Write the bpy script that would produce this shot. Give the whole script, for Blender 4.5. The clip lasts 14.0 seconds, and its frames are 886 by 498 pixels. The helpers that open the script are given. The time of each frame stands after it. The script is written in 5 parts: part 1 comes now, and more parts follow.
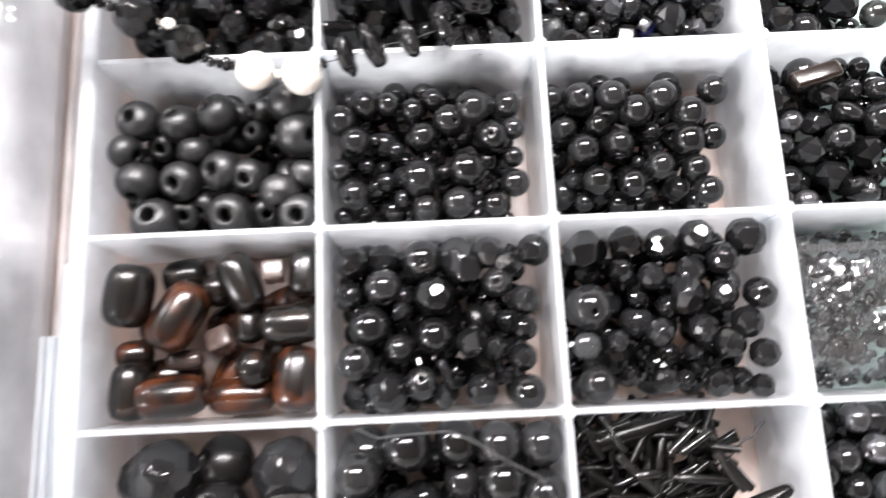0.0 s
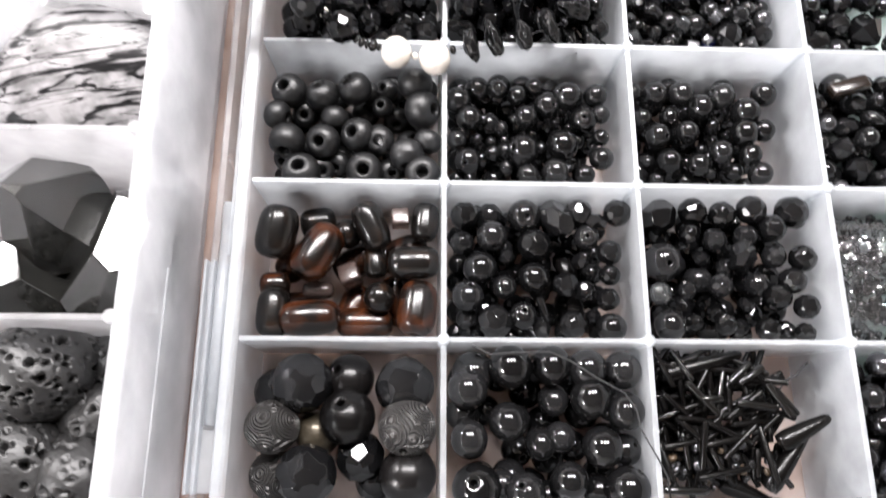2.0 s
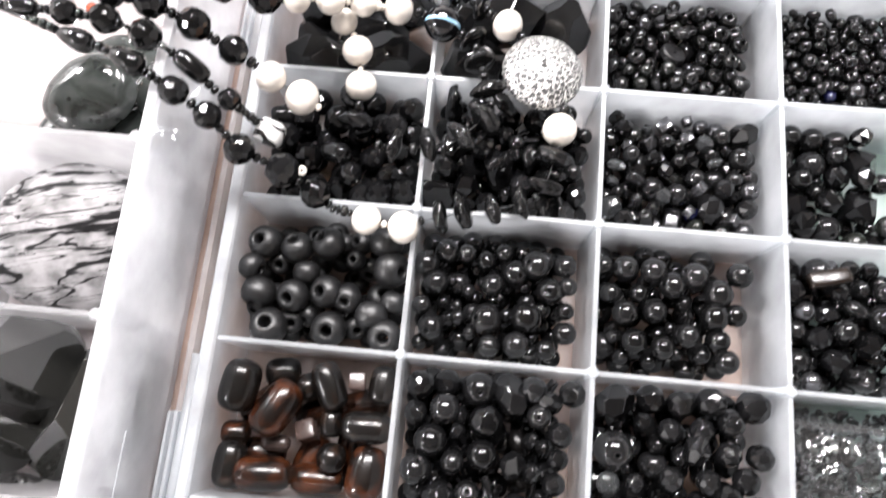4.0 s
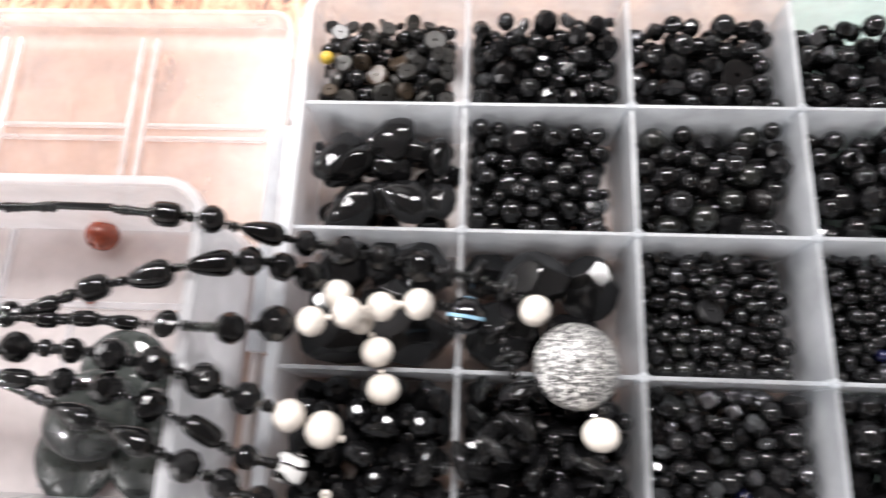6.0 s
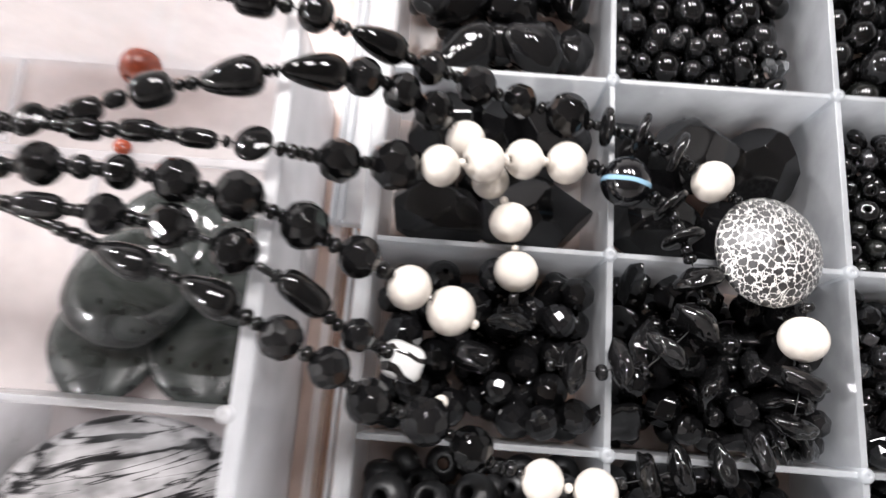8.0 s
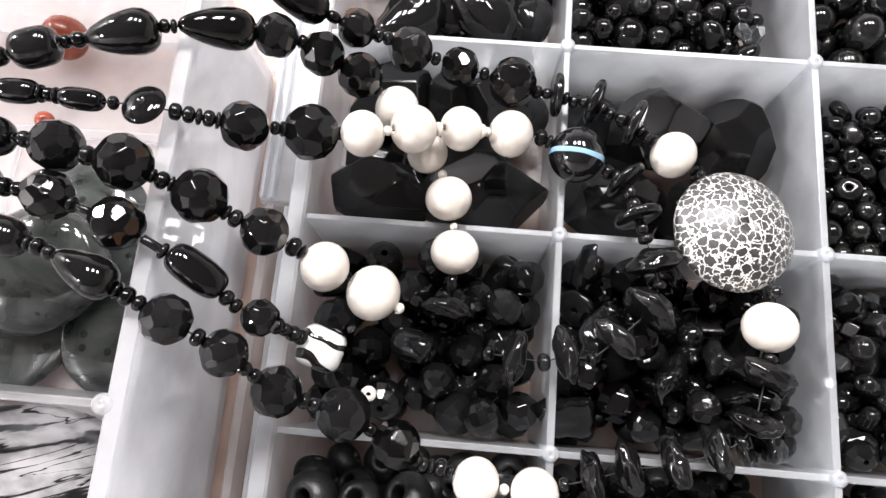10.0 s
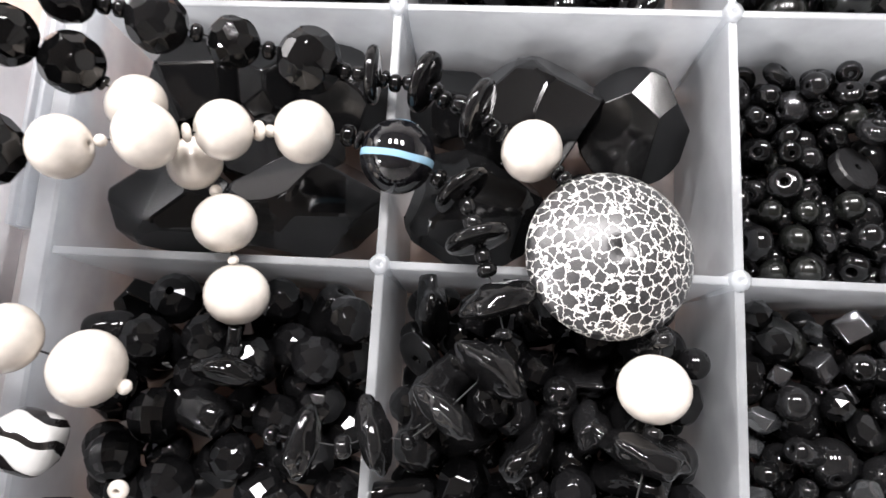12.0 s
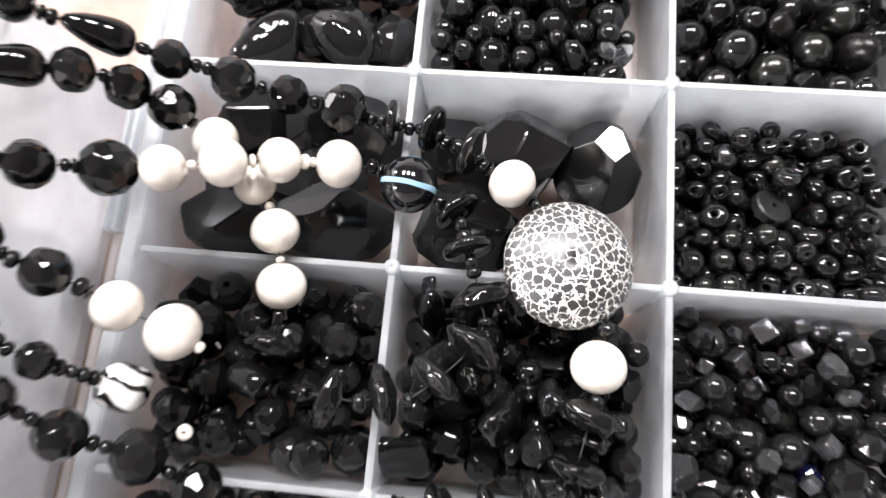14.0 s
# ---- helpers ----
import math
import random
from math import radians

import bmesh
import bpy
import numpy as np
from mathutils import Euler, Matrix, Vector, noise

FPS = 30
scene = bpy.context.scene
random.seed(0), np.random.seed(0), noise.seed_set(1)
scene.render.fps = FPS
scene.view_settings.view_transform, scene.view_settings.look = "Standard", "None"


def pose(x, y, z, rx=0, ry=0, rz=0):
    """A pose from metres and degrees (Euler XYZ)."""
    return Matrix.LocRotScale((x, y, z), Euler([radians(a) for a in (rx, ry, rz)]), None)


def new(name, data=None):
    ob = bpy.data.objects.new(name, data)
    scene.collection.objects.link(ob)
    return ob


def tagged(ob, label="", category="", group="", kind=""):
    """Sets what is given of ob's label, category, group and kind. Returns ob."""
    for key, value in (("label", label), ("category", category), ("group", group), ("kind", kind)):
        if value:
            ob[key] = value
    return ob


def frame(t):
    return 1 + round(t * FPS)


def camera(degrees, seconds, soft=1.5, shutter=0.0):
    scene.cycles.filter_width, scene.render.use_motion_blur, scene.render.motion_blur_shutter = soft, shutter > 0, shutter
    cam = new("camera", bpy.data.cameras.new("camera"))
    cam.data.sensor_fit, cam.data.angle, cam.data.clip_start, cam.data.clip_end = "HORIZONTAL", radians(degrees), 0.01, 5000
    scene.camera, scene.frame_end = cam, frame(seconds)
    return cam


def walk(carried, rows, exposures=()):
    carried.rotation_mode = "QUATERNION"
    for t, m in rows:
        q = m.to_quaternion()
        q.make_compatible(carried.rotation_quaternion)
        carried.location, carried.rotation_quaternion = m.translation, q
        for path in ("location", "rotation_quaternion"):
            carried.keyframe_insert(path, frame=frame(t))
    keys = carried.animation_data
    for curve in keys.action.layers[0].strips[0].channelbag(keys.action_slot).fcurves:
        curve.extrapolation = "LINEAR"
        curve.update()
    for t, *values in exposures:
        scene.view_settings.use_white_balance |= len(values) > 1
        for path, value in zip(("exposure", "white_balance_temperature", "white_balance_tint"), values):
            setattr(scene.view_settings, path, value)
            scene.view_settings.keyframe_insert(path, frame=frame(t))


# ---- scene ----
cam = camera(68.00, 14.0, 1.4, 0.75)
# seconds, eye, yaw, pitch, roll
ROWS = [
    (0.0, 0.02104, 0.00719, 0.14019, -2.37, -79.20, -0.18),
    (0.5, 0.00388, -0.01198, 0.14630, -7.51, -75.38, 4.54),
    (1.0, -0.00308, -0.02560, 0.14969, -10.55, -75.28, 7.31),
    (1.5, -0.00116, -0.02008, 0.15295, -9.36, -75.38, 8.38),
    (2.0, -0.00456, -0.01587, 0.15872, -7.12, -75.23, 7.59),
    (2.2, -0.00434, -0.01154, 0.16187, -4.97, -76.12, 6.07),
    (4.3, 0.01729, 0.03034, 0.17406, 11.63, -75.85, -6.17),
    (4.5, 0.01846, 0.03695, 0.17677, 9.75, -75.78, -4.41),
    (5.0, 0.01642, 0.06273, 0.17988, 12.10, -75.35, -10.06),
    (5.5, 0.01946, 0.07751, 0.17791, 7.71, -74.02, -5.31),
    (6.0, 0.00310, 0.08806, 0.17737, 9.91, -74.20, -8.15),
    (6.5, -0.03015, 0.07621, 0.16815, 10.66, -73.87, -5.68),
    (7.0, -0.03932, 0.06917, 0.16193, 8.15, -74.83, -2.84),
    (7.5, -0.03671, 0.06969, 0.15227, 6.02, -76.12, -1.28),
    (8.0, -0.02781, 0.07251, 0.13783, 3.16, -76.12, 1.22),
    (8.2, -0.02601, 0.07307, 0.13129, 0.84, -76.79, 3.44),
    (10.3, -0.01342, 0.07254, 0.12792, 12.41, -75.79, -7.65),
    (10.5, -0.01272, 0.07090, 0.12886, 14.32, -75.10, -9.51),
    (11.0, -0.00689, 0.07135, 0.12861, 16.15, -75.94, -11.50),
    (11.5, 0.00821, 0.08347, 0.11483, 16.63, -77.35, -13.41),
    (12.0, 0.01246, 0.08954, 0.10296, 19.58, -79.05, -16.69),
    (12.5, 0.01453, 0.09054, 0.10154, 24.11, -79.64, -21.69),
    (13.0, 0.01606, 0.09213, 0.10592, 24.72, -79.17, -22.22),
    (13.5, 0.01680, 0.08916, 0.11079, 23.53, -77.35, -19.51),
    (14.0, 0.01626, 0.08094, 0.12452, 19.97, -75.55, -15.12),
]
EXPOSURES = [(0.0, 0.66), (0.5, 0.32), (1.5, 0.12), (4.4, 0.12), (5.5, -0.46), (6.5, -0.86), (7.5, -0.86), (8.2, -0.60), (10.4, -0.46), (12.5, -0.42), (14.0, -0.18)]
walk(cam, [(t, pose(x, y, z, 90 + pitch, 0, yaw) @ pose(0, 0, 0, 0, 0, roll)) for t, x, y, z, yaw, pitch, roll in ROWS], EXPOSURES)

# ---- light: three ceiling panels in a plain room ----
world = bpy.data.worlds.new("room_air")
scene.world = world
world.use_nodes = True
world.node_tree.nodes["Background"].inputs[0].default_value = (0.9, 0.95, 1.0, 1)
world.node_tree.nodes["Background"].inputs[1].default_value = 0.01

LAMP_Z, LAMP_Y, LAMP_X, LAMP_GAP = 1.75, 1.00, 0.06, 0.56
LAMP_W, LAMP_L, LAMP_POWER = 0.26, 0.50, 54.0
for k in range(3):
    lamp = bpy.data.lights.new("panel_light", "AREA")
    lamp.shape, lamp.size, lamp.size_y, lamp.energy = "RECTANGLE", LAMP_W, LAMP_L, LAMP_POWER
    lamp.color = (1.0, 0.962, 0.968)
    new("panel_light", lamp).matrix_world = pose(LAMP_X + (k - 1) * LAMP_GAP, LAMP_Y, LAMP_Z - 0.03)
# two small square lamps on one side of the room: x, y, watts
SPOTS = ((-2.20, 1.45, 150.0), (-2.20, -1.25, 150.0))
for x, y, watts in SPOTS:
    lamp = bpy.data.lights.new("small_light", "AREA")
    lamp.shape, lamp.size, lamp.energy, lamp.color = "SQUARE", 0.22, watts, (1.0, 0.962, 0.968)
    new("small_light", lamp).matrix_world = pose(x, y, LAMP_Z - 0.03)

# ---- materials ----


def material(name):
    m = bpy.data.materials.new(name)
    m.use_nodes = True
    return m, m.node_tree.nodes, m.node_tree.links


def principled(name, color, rough, metal=0.0, coat=0.0, spread=0.0, noise_scale=0.0, bump=0.0, bump_scale=900.0, transmission=0.0, rough_spread=0.0, ior=1.5):
    """A plain surface whose tone differs a little from piece to piece and over the piece."""
    m, nodes, links = material(name)
    b = nodes["Principled BSDF"]
    b.inputs["Base Color"].default_value = (*color, 1)
    b.inputs["Roughness"].default_value = rough
    b.inputs["Metallic"].default_value = metal
    b.inputs["Coat Weight"].default_value = coat
    b.inputs["Coat Roughness"].default_value = 0.05
    b.inputs["Transmission Weight"].default_value = transmission
    b.inputs["IOR"].default_value = ior
    info = nodes.new("ShaderNodeObjectInfo")
    coord = nodes.new("ShaderNodeTexCoord")
    if spread:
        hsv = nodes.new("ShaderNodeHueSaturation")
        hsv.inputs["Color"].default_value = (*color, 1)
        tone = nodes.new("ShaderNodeMapRange")
        tone.inputs["To Min"].default_value, tone.inputs["To Max"].default_value = 1 - spread, 1 + spread
        links.new(info.outputs["Random"], tone.inputs["Value"])
        last = tone.outputs["Result"]
        if noise_scale:
            n = nodes.new("ShaderNodeTexNoise")
            n.inputs["Scale"].default_value, n.inputs["Detail"].default_value = noise_scale, 6
            links.new(coord.outputs["Object"], n.inputs["Vector"])
            mul = nodes.new("ShaderNodeMath")
            mul.operation = "MULTIPLY"
            shift = nodes.new("ShaderNodeMapRange")
            shift.inputs["To Min"].default_value, shift.inputs["To Max"].default_value = 0.4, 1.6
            links.new(n.outputs["Fac"], shift.inputs["Value"])
            links.new(last, mul.inputs[0])
            links.new(shift.outputs["Result"], mul.inputs[1])
            last = mul.outputs["Value"]
        links.new(last, hsv.inputs["Value"])
        links.new(hsv.outputs["Color"], b.inputs["Base Color"])
    if rough_spread:
        n = nodes.new("ShaderNodeMapRange")
        n.inputs["To Min"].default_value, n.inputs["To Max"].default_value = max(rough - rough_spread, 0.02), rough + rough_spread
        odd = nodes.new("ShaderNodeMath")
        odd.operation = "FRACT"
        big = nodes.new("ShaderNodeMath")
        big.operation = "MULTIPLY"
        big.inputs[1].default_value = 17.3
        links.new(info.outputs["Random"], big.inputs[0])
        links.new(big.outputs["Value"], odd.inputs[0])
        links.new(odd.outputs["Value"], n.inputs["Value"])
        links.new(n.outputs["Result"], b.inputs["Roughness"])
    if bump:
        n = nodes.new("ShaderNodeTexNoise")
        n.inputs["Scale"].default_value, n.inputs["Detail"].default_value = bump_scale, 4
        geo = nodes.new("ShaderNodeNewGeometry")
        links.new(geo.outputs["Position"], n.inputs["Vector"])
        bp = nodes.new("ShaderNodeBump")
        bp.inputs["Strength"].default_value, bp.inputs["Distance"].default_value = bump, 0.0004
        links.new(n.outputs["Fac"], bp.inputs["Height"])
        links.new(bp.outputs["Normal"], b.inputs["Normal"])
    return m


def milky(name, color, clear, gloss_rough=0.28, through_light=0.68, cloud=0.10, scuff=0.25, shine=0.035):
    """Cloudy moulded plastic: partly clear, partly diffuse and glowing through, with a soft gloss and faint scuffs."""
    m, nodes, links = material(name)
    out = nodes["Material Output"]
    nodes.remove(nodes["Principled BSDF"])
    geo = nodes.new("ShaderNodeNewGeometry")
    n = nodes.new("ShaderNodeTexNoise")
    n.inputs["Scale"].default_value, n.inputs["Detail"].default_value = 75, 6
    links.new(geo.outputs["Position"], n.inputs["Vector"])
    rng = nodes.new("ShaderNodeMapRange")
    rng.inputs["From Min"].default_value, rng.inputs["From Max"].default_value = 0.3, 0.7
    rng.inputs["To Min"].default_value, rng.inputs["To Max"].default_value = clear - cloud, clear + cloud
    links.new(n.outputs["Fac"], rng.inputs["Value"])
    dif, tra, cle, glo = (nodes.new("ShaderNodeBsdf" + k) for k in ("Diffuse", "Translucent", "Transparent", "Glossy"))
    dif.inputs["Color"].default_value = tra.inputs["Color"].default_value = (*color, 1)
    cle.inputs["Color"].default_value = (0.95, 0.96, 0.97, 1)
    glo.inputs["Roughness"].default_value = gloss_rough
    fine = nodes.new("ShaderNodeTexNoise")
    fine.inputs["Scale"].default_value, fine.inputs["Detail"].default_value = 700, 3
    links.new(geo.outputs["Position"], fine.inputs["Vector"])
    bp = nodes.new("ShaderNodeBump")
    bp.inputs["Strength"].default_value, bp.inputs["Distance"].default_value = scuff, 0.0002
    links.new(fine.outputs["Fac"], bp.inputs["Height"])
    links.new(bp.outputs["Normal"], glo.inputs["Normal"])
    a, b, c = (nodes.new("ShaderNodeMixShader") for _ in range(3))
    a.inputs[0].default_value = through_light
    links.new(dif.outputs[0], a.inputs[1])
    links.new(tra.outputs[0], a.inputs[2])
    links.new(rng.outputs["Result"], b.inputs[0])
    links.new(a.outputs[0], b.inputs[1])
    links.new(cle.outputs[0], b.inputs[2])
    edge = nodes.new("ShaderNodeLayerWeight")
    edge.inputs["Blend"].default_value = 0.5
    fifth = nodes.new("ShaderNodeMath")
    fifth.operation = "POWER"
    fifth.inputs[1].default_value = 5.0
    links.new(edge.outputs["Facing"], fifth.inputs[0])
    sheen = nodes.new("ShaderNodeMapRange")
    sheen.inputs["To Min"].default_value, sheen.inputs["To Max"].default_value = shine, 0.90
    links.new(fifth.outputs["Value"], sheen.inputs["Value"])
    links.new(sheen.outputs["Result"], c.inputs[0])
    links.new(b.outputs[0], c.inputs[1])
    links.new(glo.outputs[0], c.inputs[2])
    links.new(c.outputs[0], out.inputs["Surface"])
    return m


BLACK = principled("black_glass", (0.0055, 0.0055, 0.0058), 0.045, spread=0.6, rough_spread=0.035, bump=0.05, bump_scale=500, ior=1.43)
FACET = principled("black_cut_glass", (0.0040, 0.0040, 0.0043), 0.045, spread=0.6, rough_spread=0.03, bump=0.03, bump_scale=600, ior=1.43)
GREY = principled("grey_haematite", (0.085, 0.085, 0.09), 0.20, metal=0.85, spread=0.6, rough_spread=0.08, bump=0.1)
SMOKE = principled("smoky_grey_glass", (0.06, 0.063, 0.066), 0.06, spread=0.4, transmission=0.6)
BLUE = principled("dark_blue_glass", (0.006, 0.007, 0.030), 0.10, spread=0.3)
GREENISH = principled("dark_green_grey_stone", (0.007, 0.0076, 0.0068), 0.20, spread=0.4, noise_scale=2.0)
SATIN = principled("satin_black", (0.0034, 0.0030, 0.0030), 0.27, spread=0.3, bump=0.1, ior=1.34)
MATTE = principled("matte_black_stone", (0.0045, 0.0045, 0.005), 0.42, spread=0.25, bump=0.25, bump_scale=1400)
NUGGET = principled("black_nugget", (0.0045, 0.0045, 0.0048), 0.09, spread=0.4, bump=0.03, bump_scale=200, ior=1.45)
CHIP = principled("heishi_chip", (0.022, 0.021, 0.019), 0.30, spread=0.8, bump=0.2)
BROWN_CHIP = principled("brown_chip", (0.045, 0.031, 0.019), 0.35, spread=0.4, bump=0.2)
YELLOW = principled("yellow_bead", (0.62, 0.42, 0.05), 0.3, spread=0.1)
AMBER_CLEAR = principled("pale_brown_glass", (0.09, 0.062, 0.055), 0.22, spread=0.2, transmission=0.6)
PEARL = principled("cream_pearl", (0.66, 0.61, 0.55), 0.20, coat=0.3, spread=0.13, noise_scale=0.7, bump=0.04)
RED = principled("red_jasper", (0.25, 0.046, 0.020), 0.20, coat=0.3, spread=0.1, noise_scale=3.0)
SPECKLE = principled("bronze_speckled", (0.06, 0.05, 0.035), 0.30, metal=0.6, spread=0.5, noise_scale=4.0, bump=0.3)
LAVA = principled("lava_stone", (0.0085, 0.0082, 0.0082), 0.44, spread=0.35, noise_scale=3.0, bump=0.25, bump_scale=1200)
OBSIDIAN = principled("obsidian", (0.013, 0.013, 0.012), 0.08, spread=0.5, noise_scale=1.5, bump=0.03, bump_scale=260, ior=1.75)
SLATE = principled("banded_grey_stone", (0.014, 0.0145, 0.0145), 0.45, spread=0.3, noise_scale=4.0, bump=0.15)
THREAD = principled("black_thread", (0.008, 0.008, 0.009), 0.7, spread=0.2)
HORN = principled("black_horn", (0.0022, 0.0020, 0.0019), 0.24, spread=0.3, bump=0.15, ior=1.27)
TUBE = principled("black_bugle", (0.003, 0.0028, 0.0026), 0.16, metal=0.0, spread=0.6, ior=1.45)
PANEL_FRAME = principled("panel_frame", (0.7, 0.7, 0.7), 0.5, spread=0.1)
WALL = principled("painted_wall", (0.60, 0.60, 0.605), 0.8, spread=0.05, noise_scale=1.0)
CEIL = principled("painted_ceiling", (0.22, 0.22, 0.222), 0.8, spread=0.05, noise_scale=1.0)
FLOOR = principled("floor_tile", (0.30, 0.26, 0.22), 0.5, spread=0.1, noise_scale=1.0)
TRAY = milky("milky_plastic", (0.74, 0.765, 0.79), 0.54, through_light=0.56, cloud=0.13)
BOX = milky("cloudy_plastic", (0.80, 0.79, 0.80), 0.66)
BOX_WALL = milky("box_wall_plastic", (0.78, 0.79, 0.81), 0.54, through_light=0.55, cloud=0.10)
BOX_FLOOR = milky("box_floor_plastic", (0.82, 0.775, 0.77), 0.50, through_light=0.48)
LID_PANEL = milky("lid_panel_plastic", (0.74, 0.60, 0.54), 0.62, through_light=0.55)
LID = milky("clear_plastic", (0.95, 0.925, 0.92), 0.66, 0.18)
BAG = milky("bag_film", (0.32, 0.32, 0.32), 0.92, 0.06, cloud=0.04, scuff=0.02, shine=0.08)
PAPER = principled("green_paper", (0.40, 0.58, 0.48), 0.7, spread=0.05, noise_scale=30, bump=0.1)


def jade():
    m = principled("dark_jade", (0.050, 0.062, 0.055), 0.08, coat=0.4, spread=0.3)
    nodes, links = m.node_tree.nodes, m.node_tree.links
    b = nodes["Principled BSDF"]
    geo = nodes.new("ShaderNodeNewGeometry")
    n = nodes.new("ShaderNodeTexNoise")
    n.inputs["Scale"].default_value, n.inputs["Detail"].default_value, n.inputs["Distortion"].default_value = 110, 5, 1.2
    links.new(geo.outputs["Position"], n.inputs["Vector"])
    ramp = nodes.new("ShaderNodeValToRGB")
    ramp.color_ramp.elements[0].position, ramp.color_ramp.elements[0].color = 0.30, (0.006, 0.0075, 0.0068, 1)
    ramp.color_ramp.elements[1].position, ramp.color_ramp.elements[1].color = 0.76, (0.062, 0.070, 0.066, 1)
    links.new(n.outputs["Fac"], ramp.inputs["Fac"])
    spots = nodes.new("ShaderNodeTexVoronoi")
    spots.inputs["Scale"].default_value = 330
    links.new(geo.outputs["Position"], spots.inputs["Vector"])
    cut = nodes.new("ShaderNodeMapRange")
    cut.inputs["From Min"].default_value, cut.inputs["From Max"].default_value = 0.16, 0.24
    cut.inputs["To Min"].default_value = 0.45
    links.new(spots.outputs["Distance"], cut.inputs["Value"])
    mul = nodes.new("ShaderNodeMix")
    mul.data_type, mul.blend_type = "RGBA", "MULTIPLY"
    mul.inputs["Factor"].default_value = 1
    links.new(ramp.outputs["Color"], mul.inputs["A"])
    links.new(cut.outputs["Result"], mul.inputs["B"])
    links.new(mul.outputs["Result"], b.inputs["Base Color"])
    return m


def smoky(name, dark, warm, share):
    """Dark smoky glass; brown patches in its colour stand for light glowing through."""
    m = principled(name, dark, 0.22, bump=0.05, bump_scale=400, transmission=0.25, ior=1.42)
    nodes, links = m.node_tree.nodes, m.node_tree.links
    coord, info = nodes.new("ShaderNodeTexCoord"), nodes.new("ShaderNodeObjectInfo")
    far = nodes.new("ShaderNodeVectorMath")
    far.operation = "ADD"
    big = nodes.new("ShaderNodeMath")
    big.operation = "MULTIPLY"
    big.inputs[1].default_value = 40.0
    links.new(info.outputs["Random"], big.inputs[0])
    links.new(coord.outputs["Object"], far.inputs[0])
    links.new(big.outputs["Value"], far.inputs[1])
    n = nodes.new("ShaderNodeTexNoise")
    n.inputs["Scale"].default_value, n.inputs["Detail"].default_value, n.inputs["Distortion"].default_value = 0.9, 4, 0.6
    links.new(far.outputs["Vector"], n.inputs["Vector"])
    ramp = nodes.new("ShaderNodeValToRGB")
    e = ramp.color_ramp.elements
    e[0].position, e[0].color = share, (*dark, 1)
    e[1].position, e[1].color = share + 0.24, (*warm, 1)
    links.new(n.outputs["Fac"], ramp.inputs["Fac"])
    links.new(ramp.outputs["Color"], nodes["Principled BSDF"].inputs["Base Color"])
    return m


